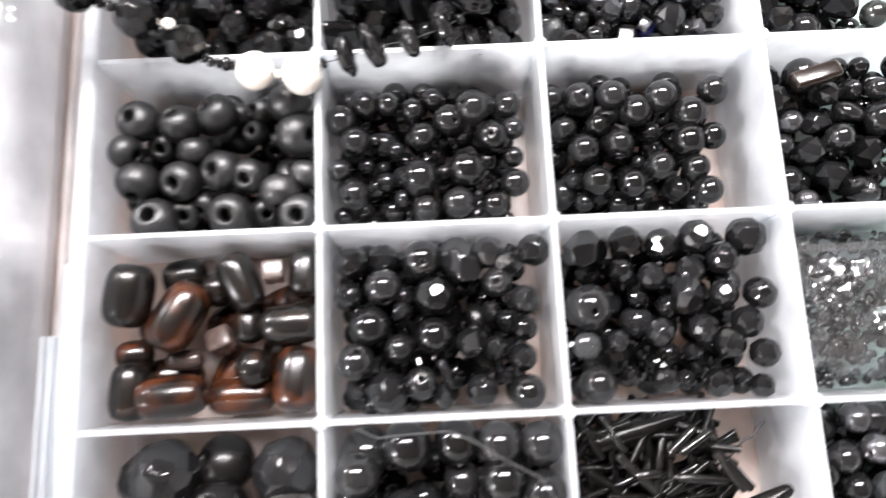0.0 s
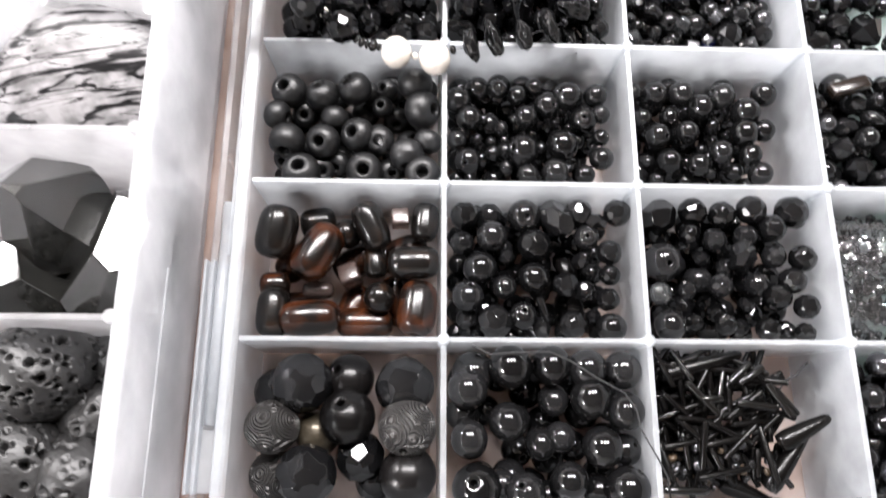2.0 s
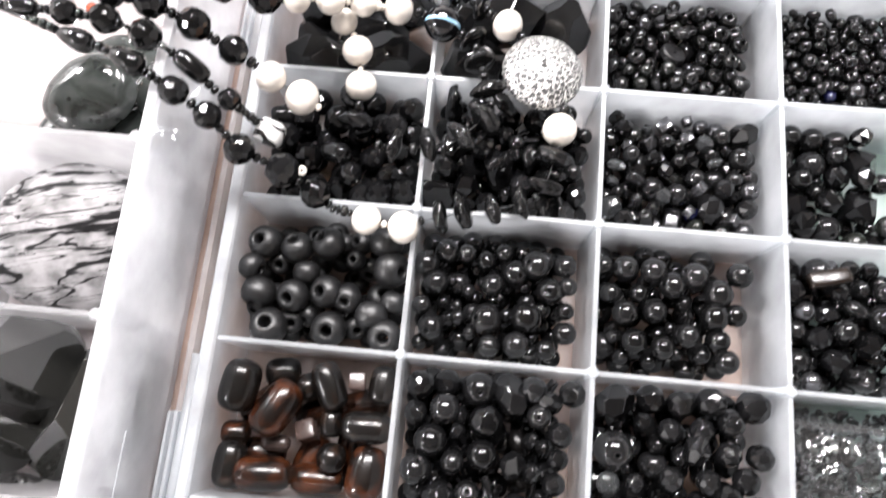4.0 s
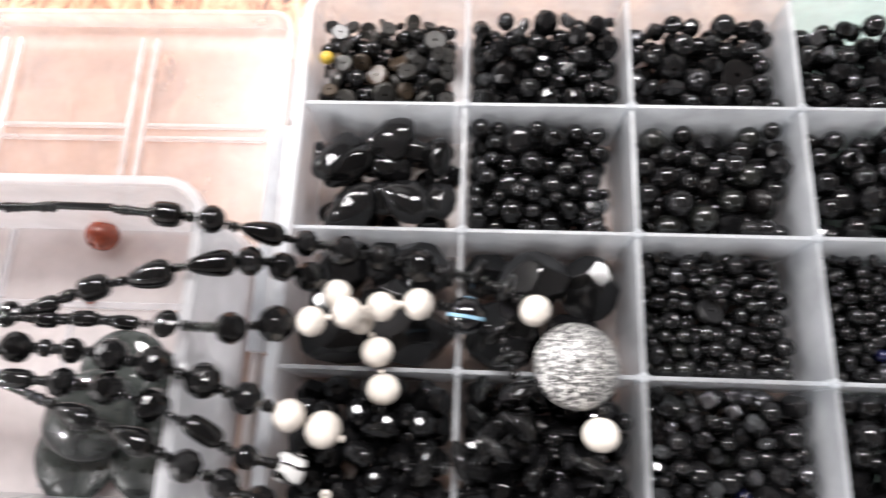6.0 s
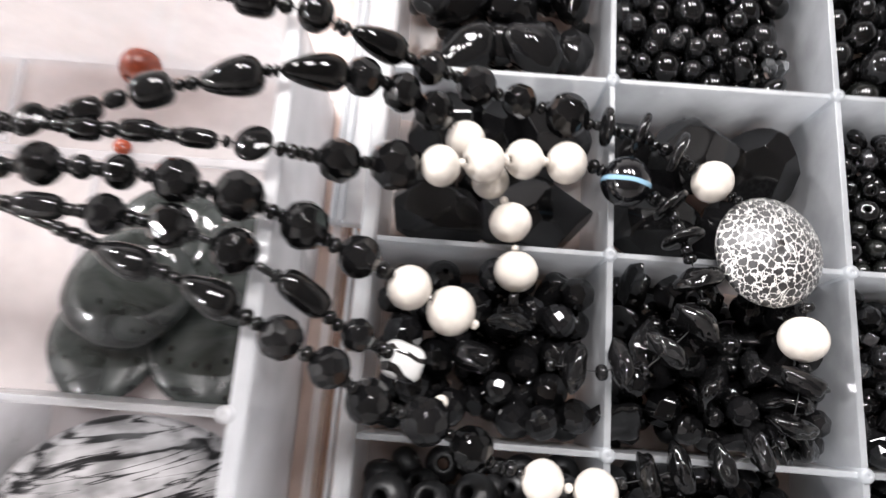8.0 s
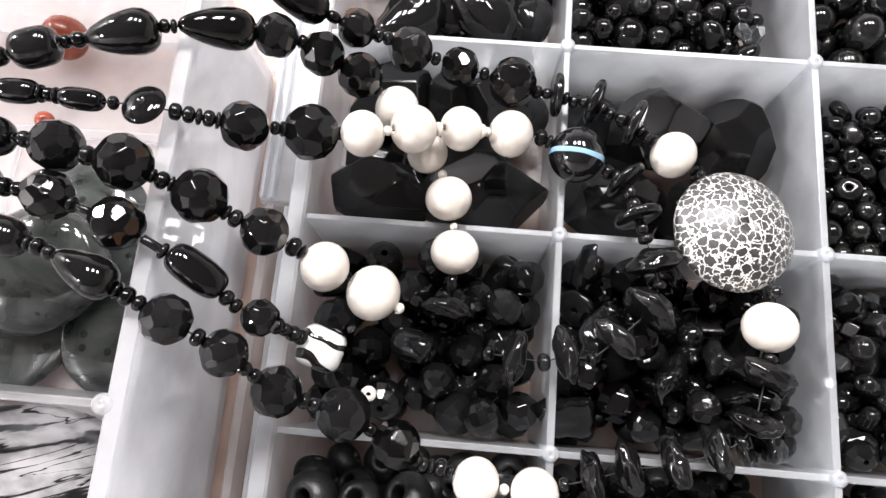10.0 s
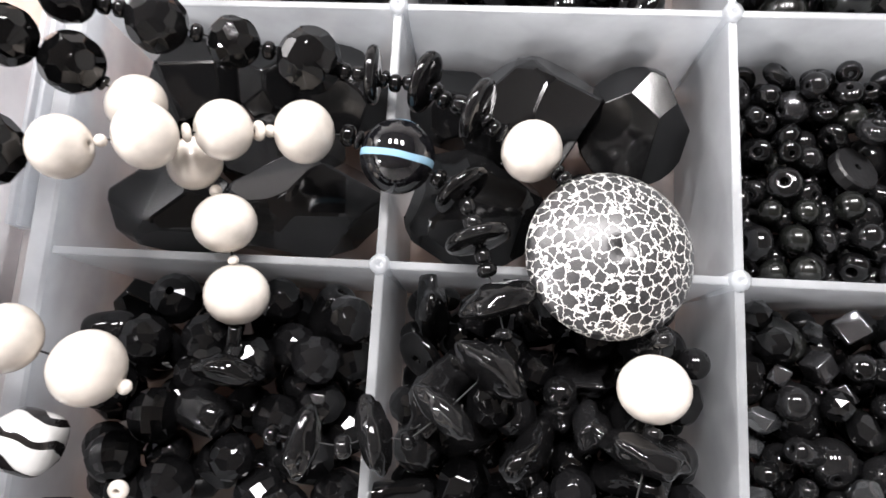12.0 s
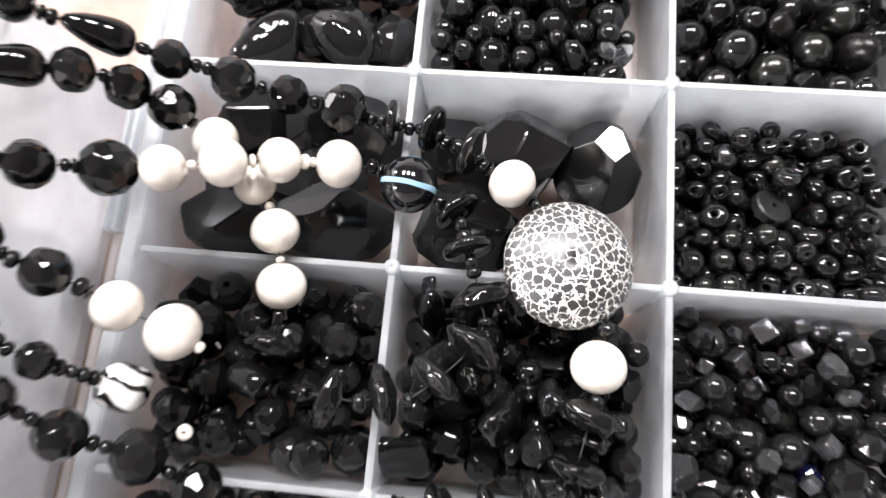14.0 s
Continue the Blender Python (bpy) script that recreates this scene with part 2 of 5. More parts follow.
def zebra_stone():
    """White jasper with dark, ragged bands and fine grey clouds."""
    m = principled("zebra_jasper", (0.6, 0.6, 0.6), 0.30, coat=0.0, bump=0.08, bump_scale=500, ior=1.26)
    nodes, links = m.node_tree.nodes, m.node_tree.links
    b = nodes["Principled BSDF"]
    coord = nodes.new("ShaderNodeTexCoord")
    turn = nodes.new("ShaderNodeMapping")
    turn.inputs["Rotation"].default_value = (0, 0, radians(7))
    links.new(coord.outputs["Object"], turn.inputs["Vector"])
    last = None
    # veins lie where a long-drawn noise crosses its middle: along, across, offset, thickness
    for along_x, across, off, thick in ((0.60, 2.4, 0.0, 0.011), (0.46, 4.0, 3.1, 0.0065), (0.8, 6.5, 7.7, 0.0045)):
        draw = nodes.new("ShaderNodeMapping")
        draw.inputs["Scale"].default_value, draw.inputs["Location"].default_value = (along_x, across, 0.6), (off, off, 0)
        links.new(turn.outputs["Vector"], draw.inputs["Vector"])
        field = nodes.new("ShaderNodeTexNoise")
        field.inputs["Scale"].default_value, field.inputs["Detail"].default_value, field.inputs["Roughness"].default_value, field.inputs["Distortion"].default_value = 1.0, 5, 0.42, 0.25
        links.new(draw.outputs["Vector"], field.inputs["Vector"])
        mid = nodes.new("ShaderNodeMath")
        mid.operation = "SUBTRACT"
        mid.inputs[1].default_value = 0.5
        links.new(field.outputs["Fac"], mid.inputs[0])
        off_mid = nodes.new("ShaderNodeMath")
        off_mid.operation = "ABSOLUTE"
        links.new(mid.outputs["Value"], off_mid.inputs[0])
        patch = nodes.new("ShaderNodeTexNoise")
        patch.inputs["Scale"].default_value, patch.inputs["Detail"].default_value = 2.6, 3
        links.new(draw.outputs["Vector"], patch.inputs["Vector"])
        width = nodes.new("ShaderNodeMapRange")
        width.inputs["From Min"].default_value, width.inputs["From Max"].default_value = 0.35, 0.68
        width.inputs["To Min"].default_value, width.inputs["To Max"].default_value = thick * 0.2, thick * 2.2
        links.new(patch.outputs["Fac"], width.inputs["Value"])
        share = nodes.new("ShaderNodeMath")
        share.operation = "DIVIDE"
        links.new(off_mid.outputs["Value"], share.inputs[0])
        links.new(width.outputs["Result"], share.inputs[1])
        if last:
            least = nodes.new("ShaderNodeMath")
            least.operation = "MINIMUM"
            links.new(last, least.inputs[0])
            links.new(share.outputs["Value"], least.inputs[1])
            last = least.outputs["Value"]
        else:
            last = share.outputs["Value"]
    third = nodes.new("ShaderNodeMath")
    third.operation = "MULTIPLY"
    third.inputs[1].default_value = 0.3
    links.new(last, third.inputs[0])
    ramp = nodes.new("ShaderNodeValToRGB")
    e = ramp.color_ramp.elements
    e[0].position, e[0].color = 0.20, (0.012, 0.0115, 0.012, 1)
    e[1].position, e[1].color = 0.95, (0.30, 0.292, 0.296, 1)
    e.new(0.34).color = (0.06, 0.058, 0.06, 1)
    e.new(0.48).color = (0.24, 0.233, 0.236, 1)
    links.new(third.outputs["Value"], ramp.inputs["Fac"])
    n = nodes.new("ShaderNodeTexNoise")
    n.inputs["Scale"].default_value, n.inputs["Detail"].default_value = 4.0, 6
    links.new(turn.outputs["Vector"], n.inputs["Vector"])
    grey = nodes.new("ShaderNodeMapRange")
    grey.inputs["From Min"].default_value, grey.inputs["From Max"].default_value = 0.35, 0.6
    grey.inputs["To Min"].default_value = 0.42
    links.new(n.outputs["Fac"], grey.inputs["Value"])
    mul = nodes.new("ShaderNodeMix")
    mul.data_type, mul.blend_type = "RGBA", "MULTIPLY"
    mul.inputs["Factor"].default_value = 1
    links.new(ramp.outputs["Color"], mul.inputs["A"])
    links.new(grey.outputs["Result"], mul.inputs["B"])
    links.new(mul.outputs["Result"], b.inputs["Base Color"])
    return m


def crackle():
    """Black lacquer split by a net of silver cracks."""
    m = principled("crackle_silver", (0.02, 0.02, 0.02), 0.25)
    nodes, links = m.node_tree.nodes, m.node_tree.links
    b = nodes["Principled BSDF"]
    coord = nodes.new("ShaderNodeTexCoord")
    n = nodes.new("ShaderNodeTexNoise")
    n.inputs["Scale"].default_value, n.inputs["Detail"].default_value = 14, 3
    links.new(coord.outputs["Object"], n.inputs["Vector"])
    mixv = nodes.new("ShaderNodeMix")
    mixv.data_type, mixv.blend_type = "RGBA", "LINEAR_LIGHT"
    mixv.inputs["Factor"].default_value = 0.065
    links.new(coord.outputs["Object"], mixv.inputs["A"])
    links.new(n.outputs["Color"], mixv.inputs["B"])
    v = nodes.new("ShaderNodeTexVoronoi")
    v.feature = "DISTANCE_TO_EDGE"
    v.inputs["Scale"].default_value = 7.4
    links.new(mixv.outputs["Result"], v.inputs["Vector"])
    cut = nodes.new("ShaderNodeMapRange")
    cut.inputs["From Min"].default_value, cut.inputs["From Max"].default_value = 0.035, 0.075
    cut.inputs["To Min"].default_value, cut.inputs["To Max"].default_value = 1, 0
    links.new(v.outputs["Distance"], cut.inputs["Value"])
    col = nodes.new("ShaderNodeMix")
    col.data_type = "RGBA"
    col.inputs["A"].default_value, col.inputs["B"].default_value = (0.012, 0.012, 0.013, 1), (0.86, 0.855, 0.82, 1)
    links.new(cut.outputs["Result"], col.inputs["Factor"])
    links.new(col.outputs["Result"], b.inputs["Base Color"])
    met = nodes.new("ShaderNodeMath")
    met.operation = "MULTIPLY"
    met.inputs[1].default_value = 0.35
    links.new(cut.outputs["Result"], met.inputs[0])
    links.new(met.outputs["Value"], b.inputs["Metallic"])
    b.inputs["Roughness"].default_value = 0.30
    b.inputs["Coat Weight"].default_value, b.inputs["Coat Roughness"].default_value, b.inputs["Coat IOR"].default_value = 1.0, 0.38, 1.55
    fine = nodes.new("ShaderNodeTexNoise")
    fine.inputs["Scale"].default_value, fine.inputs["Detail"].default_value = 60, 4
    links.new(coord.outputs["Object"], fine.inputs["Vector"])
    add = nodes.new("ShaderNodeMath")
    add.operation = "ADD"
    links.new(cut.outputs["Result"], add.inputs[0])
    links.new(fine.outputs["Fac"], add.inputs[1])
    bp = nodes.new("ShaderNodeBump")
    bp.inputs["Strength"].default_value, bp.inputs["Distance"].default_value, bp.invert = 0.5, 0.0003, True
    links.new(add.outputs["Value"], bp.inputs["Height"])
    links.new(bp.outputs["Normal"], b.inputs["Normal"])
    return m


def carved():
    """Matte black ball with grooved arcs, as on carved cinnabar."""
    m = principled("carved_black", (0.030, 0.028, 0.027), 0.42, spread=0.2)
    nodes, links = m.node_tree.nodes, m.node_tree.links
    b = nodes["Principled BSDF"]
    coord = nodes.new("ShaderNodeTexCoord")
    cell = nodes.new("ShaderNodeTexVoronoi")
    cell.inputs["Scale"].default_value = 1.1
    links.new(coord.outputs["Object"], cell.inputs["Vector"])
    w = nodes.new("ShaderNodeMath")
    w.operation = "MULTIPLY"
    w.inputs[1].default_value = 58
    links.new(cell.outputs["Distance"], w.inputs[0])
    s = nodes.new("ShaderNodeMath")
    s.operation = "SINE"
    links.new(w.outputs["Value"], s.inputs[0])
    bp = nodes.new("ShaderNodeBump")
    bp.inputs["Strength"].default_value, bp.inputs["Distance"].default_value = 0.9, 0.0007
    links.new(s.outputs["Value"], bp.inputs["Height"])
    links.new(bp.outputs["Normal"], b.inputs["Normal"])
    return m


def striped(name, ground, stripe, scale, cut_at, rough, turn_x=0.0):
    """Glass bead with a wavering painted stripe."""
    m = principled(name, ground, rough, coat=0.5)
    nodes, links = m.node_tree.nodes, m.node_tree.links
    b = nodes["Principled BSDF"]
    coord = nodes.new("ShaderNodeTexCoord")
    turn = nodes.new("ShaderNodeMapping")
    turn.inputs["Rotation"].default_value = (turn_x, 0.0, 0.12)
    links.new(coord.outputs["Object"], turn.inputs["Vector"])
    wave = nodes.new("ShaderNodeTexWave")
    wave.bands_direction = "Y"
    wave.inputs["Phase Offset"].default_value = 3.86 if turn_x == 0 else 2.8
    wave.inputs["Scale"].default_value, wave.inputs["Distortion"].default_value, wave.inputs["Detail"].default_value = scale, 1.2 if turn_x == 0 else 6.0, 2
    links.new(turn.outputs["Vector"], wave.inputs["Vector"])
    cut = nodes.new("ShaderNodeMapRange")
    cut.inputs["From Min"].default_value, cut.inputs["From Max"].default_value = cut_at, cut_at + 0.03
    links.new(wave.outputs["Fac"], cut.inputs["Value"])
    col = nodes.new("ShaderNodeMix")
    col.data_type = "RGBA"
    col.inputs["A"].default_value, col.inputs["B"].default_value = (*ground, 1), (*stripe, 1)
    links.new(cut.outputs["Result"], col.inputs["Factor"])
    links.new(col.outputs["Result"], b.inputs["Base Color"])
    return m


def table_top():
    """Orange-brown varnished board with reddish veins."""
    m = principled("brown_board", (0.42, 0.23, 0.11), 0.35)
    nodes, links = m.node_tree.nodes, m.node_tree.links
    b = nodes["Principled BSDF"]
    geo = nodes.new("ShaderNodeNewGeometry")
    stretch = nodes.new("ShaderNodeMapping")
    stretch.inputs["Scale"].default_value = (1.0, 0.5, 1.0)
    links.new(geo.outputs["Position"], stretch.inputs["Vector"])
    n = nodes.new("ShaderNodeTexNoise")
    n.inputs["Scale"].default_value, n.inputs["Detail"].default_value, n.inputs["Distortion"].default_value = 190, 7, 1.5
    links.new(stretch.outputs["Vector"], n.inputs["Vector"])
    ramp = nodes.new("ShaderNodeValToRGB")
    e = ramp.color_ramp.elements
    e[0].position, e[0].color = 0.30, (0.07, 0.022, 0.010, 1)
    e[1].position, e[1].color = 0.64, (0.60, 0.36, 0.22, 1)
    mid = e.new(0.46)
    mid.color = (0.40, 0.19, 0.10, 1)
    links.new(n.outputs["Fac"], ramp.inputs["Fac"])
    links.new(ramp.outputs["Color"], b.inputs["Base Color"])
    return m


AMBER = smoky("smoky_amber", (0.0050, 0.0032, 0.0025), (0.056, 0.0160, 0.0052), 0.42)
AMBER_DARK = smoky("dark_smoky_glass", (0.0042, 0.0036, 0.0033), (0.020, 0.0105, 0.0062), 0.52)
JADE, ZEBRA, CRACKLE, CARVED, TABLE = jade(), zebra_stone(), crackle(), carved(), table_top()
EYE_BEAD = striped("black_blue_striped_glass", (0.004, 0.004, 0.005), (0.22, 0.38, 0.50), 0.29, 0.925, 0.05)
ZEBRA_GLASS = striped("white_black_striped_glass", (0.62, 0.62, 0.61), (0.010, 0.009, 0.009), 0.42, 0.80, 0.10, 0.5)

# ---- shapes ----


def finish(bm, name, smooth=True):
    bmesh.ops.recalc_face_normals(bm, faces=bm.faces)
    me = bpy.data.meshes.new(name)
    for f in bm.faces:
        f.smooth = smooth
    bm.to_mesh(me)
    bm.free()
    return me


def lathe(name, profile, segs=24, smooth=True, twist=False):
    """Turns a closed profile of (radius, height) round z. twist: every second ring is turned by half a step, for facets."""
    bm = bmesh.new()
    rings = []
    for n, (r, z) in enumerate(profile):
        off = 0.5 * (n % 2) if twist else 0.0
        rings.append([bm.verts.new((r * math.cos(2 * math.pi * (k + off) / segs), r * math.sin(2 * math.pi * (k + off) / segs), z)) for k in range(segs)])
    for n in range(len(rings)):
        a, b = rings[n], rings[(n + 1) % len(rings)]
        odd = twist and n % 2
        last = n == len(rings) - 1
        for k in range(segs):
            j = (k + 1) % segs
            if not twist or last:
                bm.faces.new((a[k], a[j], b[j], b[k]))
            elif odd:
                bm.faces.new((a[k], b[j], b[k]))
                bm.faces.new((a[k], a[j], b[j]))
            else:
                bm.faces.new((a[k], a[j], b[k]))
                bm.faces.new((a[j], b[j], b[k]))
    return finish(bm, name, smooth)


def ball_profile(height=1.0, hole=0.15, steps=12, power=1.0):
    """From the hole's upper edge over the side to its lower edge and up the hole."""
    start = math.asin(hole)
    pts = []
    for k in range(steps + 1):
        a = start + (math.pi - 2 * start) * k / steps
        s, c = math.sin(a), math.cos(a)
        pts.append((max(s, hole) if power == 1 else max(abs(s) ** power, hole), height * math.copysign(abs(c) ** power, c)))
    pts += [(hole * 0.9, -height * 0.86 * math.cos(start)), (hole * 0.9, height * 0.86 * math.cos(start))]
    return pts


def pebble(name, seed, rough=0.25, subdiv=3, flat=1.0):
    bm = bmesh.new()
    bmesh.ops.create_icosphere(bm, subdivisions=subdiv, radius=1)
    for v in bm.verts:
        k = 1 + rough * noise.noise(v.co * 0.9 + Vector((seed * 7.1, seed * 3.3, 0))) + 0.35 * rough * noise.noise(v.co * 2.2 + Vector((0, seed * 5.7, 2)))
        v.co = v.co * k
        v.co.z *= flat
    return finish(bm, name)


def gem(name, seed, cuts=16, size=(1, 1, 1), depth=(0.74, 0.9), bevel=0.03):
    """A stone cut flat on many sides: a rough ball from which planes take slices."""
    rng = random.Random(seed)
    bm = bmesh.new()
    bmesh.ops.create_icosphere(bm, subdivisions=3, radius=1)
    for k in range(cuts):
        h = 1 - 2 * (k + 0.5) / cuts
        a = 2.399963 * k + rng.uniform(-0.35, 0.35)
        n = Vector((math.sqrt(1 - h * h) * math.cos(a), math.sqrt(1 - h * h) * math.sin(a), h + rng.uniform(-0.15, 0.15))).normalized()
        cut = bmesh.ops.bisect_plane(bm, geom=bm.verts[:] + bm.edges[:] + bm.faces[:], plane_co=n * rng.uniform(*depth), plane_no=n, clear_outer=True)
        rim = [e for e in cut["geom_cut"] if isinstance(e, bmesh.types.BMEdge)]
        if rim:
            bmesh.ops.contextual_create(bm, geom=rim)
    bmesh.ops.dissolve_limit(bm, angle_limit=0.05, verts=bm.verts, edges=bm.edges)
    if bevel:
        sharp = [e for e in bm.edges if len(e.link_faces) == 2 and e.calc_face_angle(0) > 0.3]
        bmesh.ops.bevel(bm, geom=sharp, offset=bevel, segments=1, affect="EDGES")
    for v in bm.verts:
        v.co = Vector((v.co.x * size[0], v.co.y * size[1], v.co.z * size[2]))
    return finish(bm, name, False)


def cut_stone(name, planes, seed, bevel=0.012, extra=8, depth=(0.86, 0.95)):
    """A stone with chosen flat sides (direction and depth) and a few random slices."""
    rng = random.Random(seed)
    bm = bmesh.new()
    bmesh.ops.create_icosphere(bm, subdivisions=3, radius=1)
    sides = [(Vector(p[:3]).normalized(), p[3]) for p in planes]
    for k in range(extra):
        n = Vector((rng.gauss(0, 1), rng.gauss(0, 1), rng.gauss(0, 0.8))).normalized()
        sides.append((n, rng.uniform(*depth)))
    for n, d in sides:
        cut = bmesh.ops.bisect_plane(bm, geom=bm.verts[:] + bm.edges[:] + bm.faces[:], plane_co=n * d, plane_no=n, clear_outer=True)
        rim = [e for e in cut["geom_cut"] if isinstance(e, bmesh.types.BMEdge)]
        if rim:
            bmesh.ops.contextual_create(bm, geom=rim)
    bmesh.ops.dissolve_limit(bm, angle_limit=0.05, verts=bm.verts, edges=bm.edges)
    sharp = [e for e in bm.edges if len(e.link_faces) == 2 and e.calc_face_angle(0) > 0.3]
    bmesh.ops.bevel(bm, geom=sharp, offset=bevel, segments=1, affect="EDGES")
    return finish(bm, name, False)


def lump(name, seed, subdiv=5):
    """A rounded lava stone full of pits."""
    bm = bmesh.new()
    bmesh.ops.create_icosphere(bm, subdivisions=subdiv, radius=1)
    off = Vector((seed * 3.7, seed * 1.9, seed * 2.3))
    for v in bm.verts:
        p = v.co.copy()
        k = 1 + 0.10 * noise.noise(p * 1.1 + off)
        for scale, depth, size in ((3.6, 0.26, 0.30), (6.2, 0.20, 0.30), (10.0, 0.08, 0.22)):
            (d, *_), (seat, *_) = noise.voronoi(p * scale + off)
            wide = size * (0.55 + 0.45 * abs(math.sin(37 * seat.x + 53 * seat.y + 19 * seat.z)))
            if d < wide:
                k -= depth * min(1.0, 2.6 * (1 - (d / wide) ** 2))
        v.co = p * k
    return finish(bm, name)


def rounded_box(name, sx, sy, sz, bevel, segs=3):
    bm = bmesh.new()
    bmesh.ops.create_cube(bm, size=1)
    for v in bm.verts:
        v.co = Vector((v.co.x * sx, v.co.y * sy, v.co.z * sz))
    bmesh.ops.bevel(bm, geom=bm.edges[:], offset=bevel, segments=segs, affect="EDGES", profile=0.5)
    return finish(bm, name)


def slab(name, x0, x1, y0, y1, z0, z1, bevel=0.0, taper=0.0):
    """A box between bounds; taper narrows its top along its thin side."""
    bm = bmesh.new()
    bmesh.ops.create_cube(bm, size=1)
    for v in bm.verts:
        v.co = Vector((v.co.x * (x1 - x0), v.co.y * (y1 - y0), v.co.z * (z1 - z0)))
        if taper and v.co.z > 0:
            if x1 - x0 < y1 - y0:
                v.co.x *= 1 - taper
            else:
                v.co.y *= 1 - taper
        v.co += Vector(((x0 + x1) / 2, (y0 + y1) / 2, (z0 + z1) / 2))
    if bevel:
        bmesh.ops.bevel(bm, geom=bm.edges[:], offset=bevel, segments=2, affect="EDGES", profile=0.5)
    return finish(bm, name, False)


def round_rect(x0, x1, y0, y1, r, steps=6):
    pts = []
    for cx, cy, a0 in ((x1 - r, y1 - r, 0), (x0 + r, y1 - r, 90), (x0 + r, y0 + r, 180), (x1 - r, y0 + r, 270)):
        pts += [(cx + r * math.cos(radians(a0 + 90 * k / steps)), cy + r * math.sin(radians(a0 + 90 * k / steps))) for k in range(steps + 1)]
    return pts


def ring_wall(name, x0, x1, y0, y1, r, thick, z0, z1, lip=0.0, lip_h=0.0):
    """The upright wall of a box with rounded corners, with an outward lip along its top."""
    bm = bmesh.new()
    loops = [(0, z0, 0), (0, z1 - lip_h, 0)]
    if lip:
        loops += [(lip, z1 - lip_h, 0), (lip, z1 - 0.0003, 0)]
    loops += [(lip * 0.8, z1, 0), (-thick * 0.75, z1, 0), (-thick, z1 - 0.0004, 0), (-thick, z0, 0)]
    rings = []
    for off, z, _ in loops:
        pts = round_rect(x0 - off, x1 + off, y0 - off, y1 + off, max(r + off, 0.0005))
        rings.append([bm.verts.new((x, y, z)) for x, y in pts])
    for a, b in zip(rings, rings[1:] + rings[:1]):
        for k in range(len(a)):
            j = (k + 1) % len(a)
            bm.faces.new((a[k], a[j], b[j], b[k]))
    return finish(bm, name, False)


def plate(name, x0, x1, y0, y1, r, z0, z1):
    """A flat floor with rounded corners."""
    bm = bmesh.new()
    pts = round_rect(x0, x1, y0, y1, r)
    low, top = [bm.verts.new((x, y, z0)) for x, y in pts], [bm.verts.new((x, y, z1)) for x, y in pts]
    bm.faces.new(low[::-1])
    bm.faces.new(top)
    for k in range(len(pts)):
        j = (k + 1) % len(pts)
        bm.faces.new((low[k], low[j], top[j], top[k]))
    return finish(bm, name, False)


def thing(name, me, mat, m, label, category, group="", kind=""):
    ob = new(name, me)
    if not me.materials:
        me.materials.append(mat)
    elif me.materials[0] != mat:
        ob.material_slots[0].link = "OBJECT"
        ob.material_slots[0].material = mat
    ob.matrix_world = m
    return tagged(ob, label, category, group, kind)


def part(name, me, mat, parent, label="", m=None):
    ob = new(name, me)
    if not me.materials:
        me.materials.append(mat)
    elif me.materials[0] != mat:
        ob.material_slots[0].link = "OBJECT"
        ob.material_slots[0].material = mat
    ob.parent = parent
    ob.matrix_basis = m if m is not None else Matrix.Identity(4)
    return tagged(ob, label)


def empty(name, label, category, group="", kind=""):
    return tagged(new(name), label, category, group, kind)


def scaled(loc, rot, s):
    s = (s, s, s) if not isinstance(s, (tuple, list)) else s
    return Matrix.LocRotScale(Vector(loc), rot, Vector(s))


def along(direction, spin=0.0):
    """The turn that lays z along a direction."""
    return Vector(direction).to_track_quat("Z", "Y") @ Euler((0, 0, spin)).to_quaternion()


def any_turn(rng):
    return Euler((rng.uniform(0, 6.28), rng.uniform(0, 6.28), rng.uniform(0, 6.28))).to_quaternion()


def cord(name, points, r, mat, parent=None, label="", cat="", sides=6):
    """A thin round cord through points, as a mesh."""
    bm = bmesh.new()
    pts = [Vector(p) for p in points]
    rings = []
    for n, p in enumerate(pts):
        d = (pts[min(n + 1, len(pts) - 1)] - pts[max(n - 1, 0)]).normalized()
        q = d.to_track_quat("Z", "Y")
        rings.append([bm.verts.new(p + q @ Vector((r * math.cos(6.2832 * k / sides), r * math.sin(6.2832 * k / sides), 0))) for k in range(sides)])
    for a, b in zip(rings, rings[1:]):
        for k in range(sides):
            j = (k + 1) % sides
            bm.faces.new((a[k], a[j], b[j], b[k]))
    bm.faces.new(rings[0][::-1])
    bm.faces.new(rings[-1])
    me = finish(bm, name)
    return part(name, me, mat, parent, label) if parent else thing(name, me, mat, Matrix.Identity(4), label, cat)


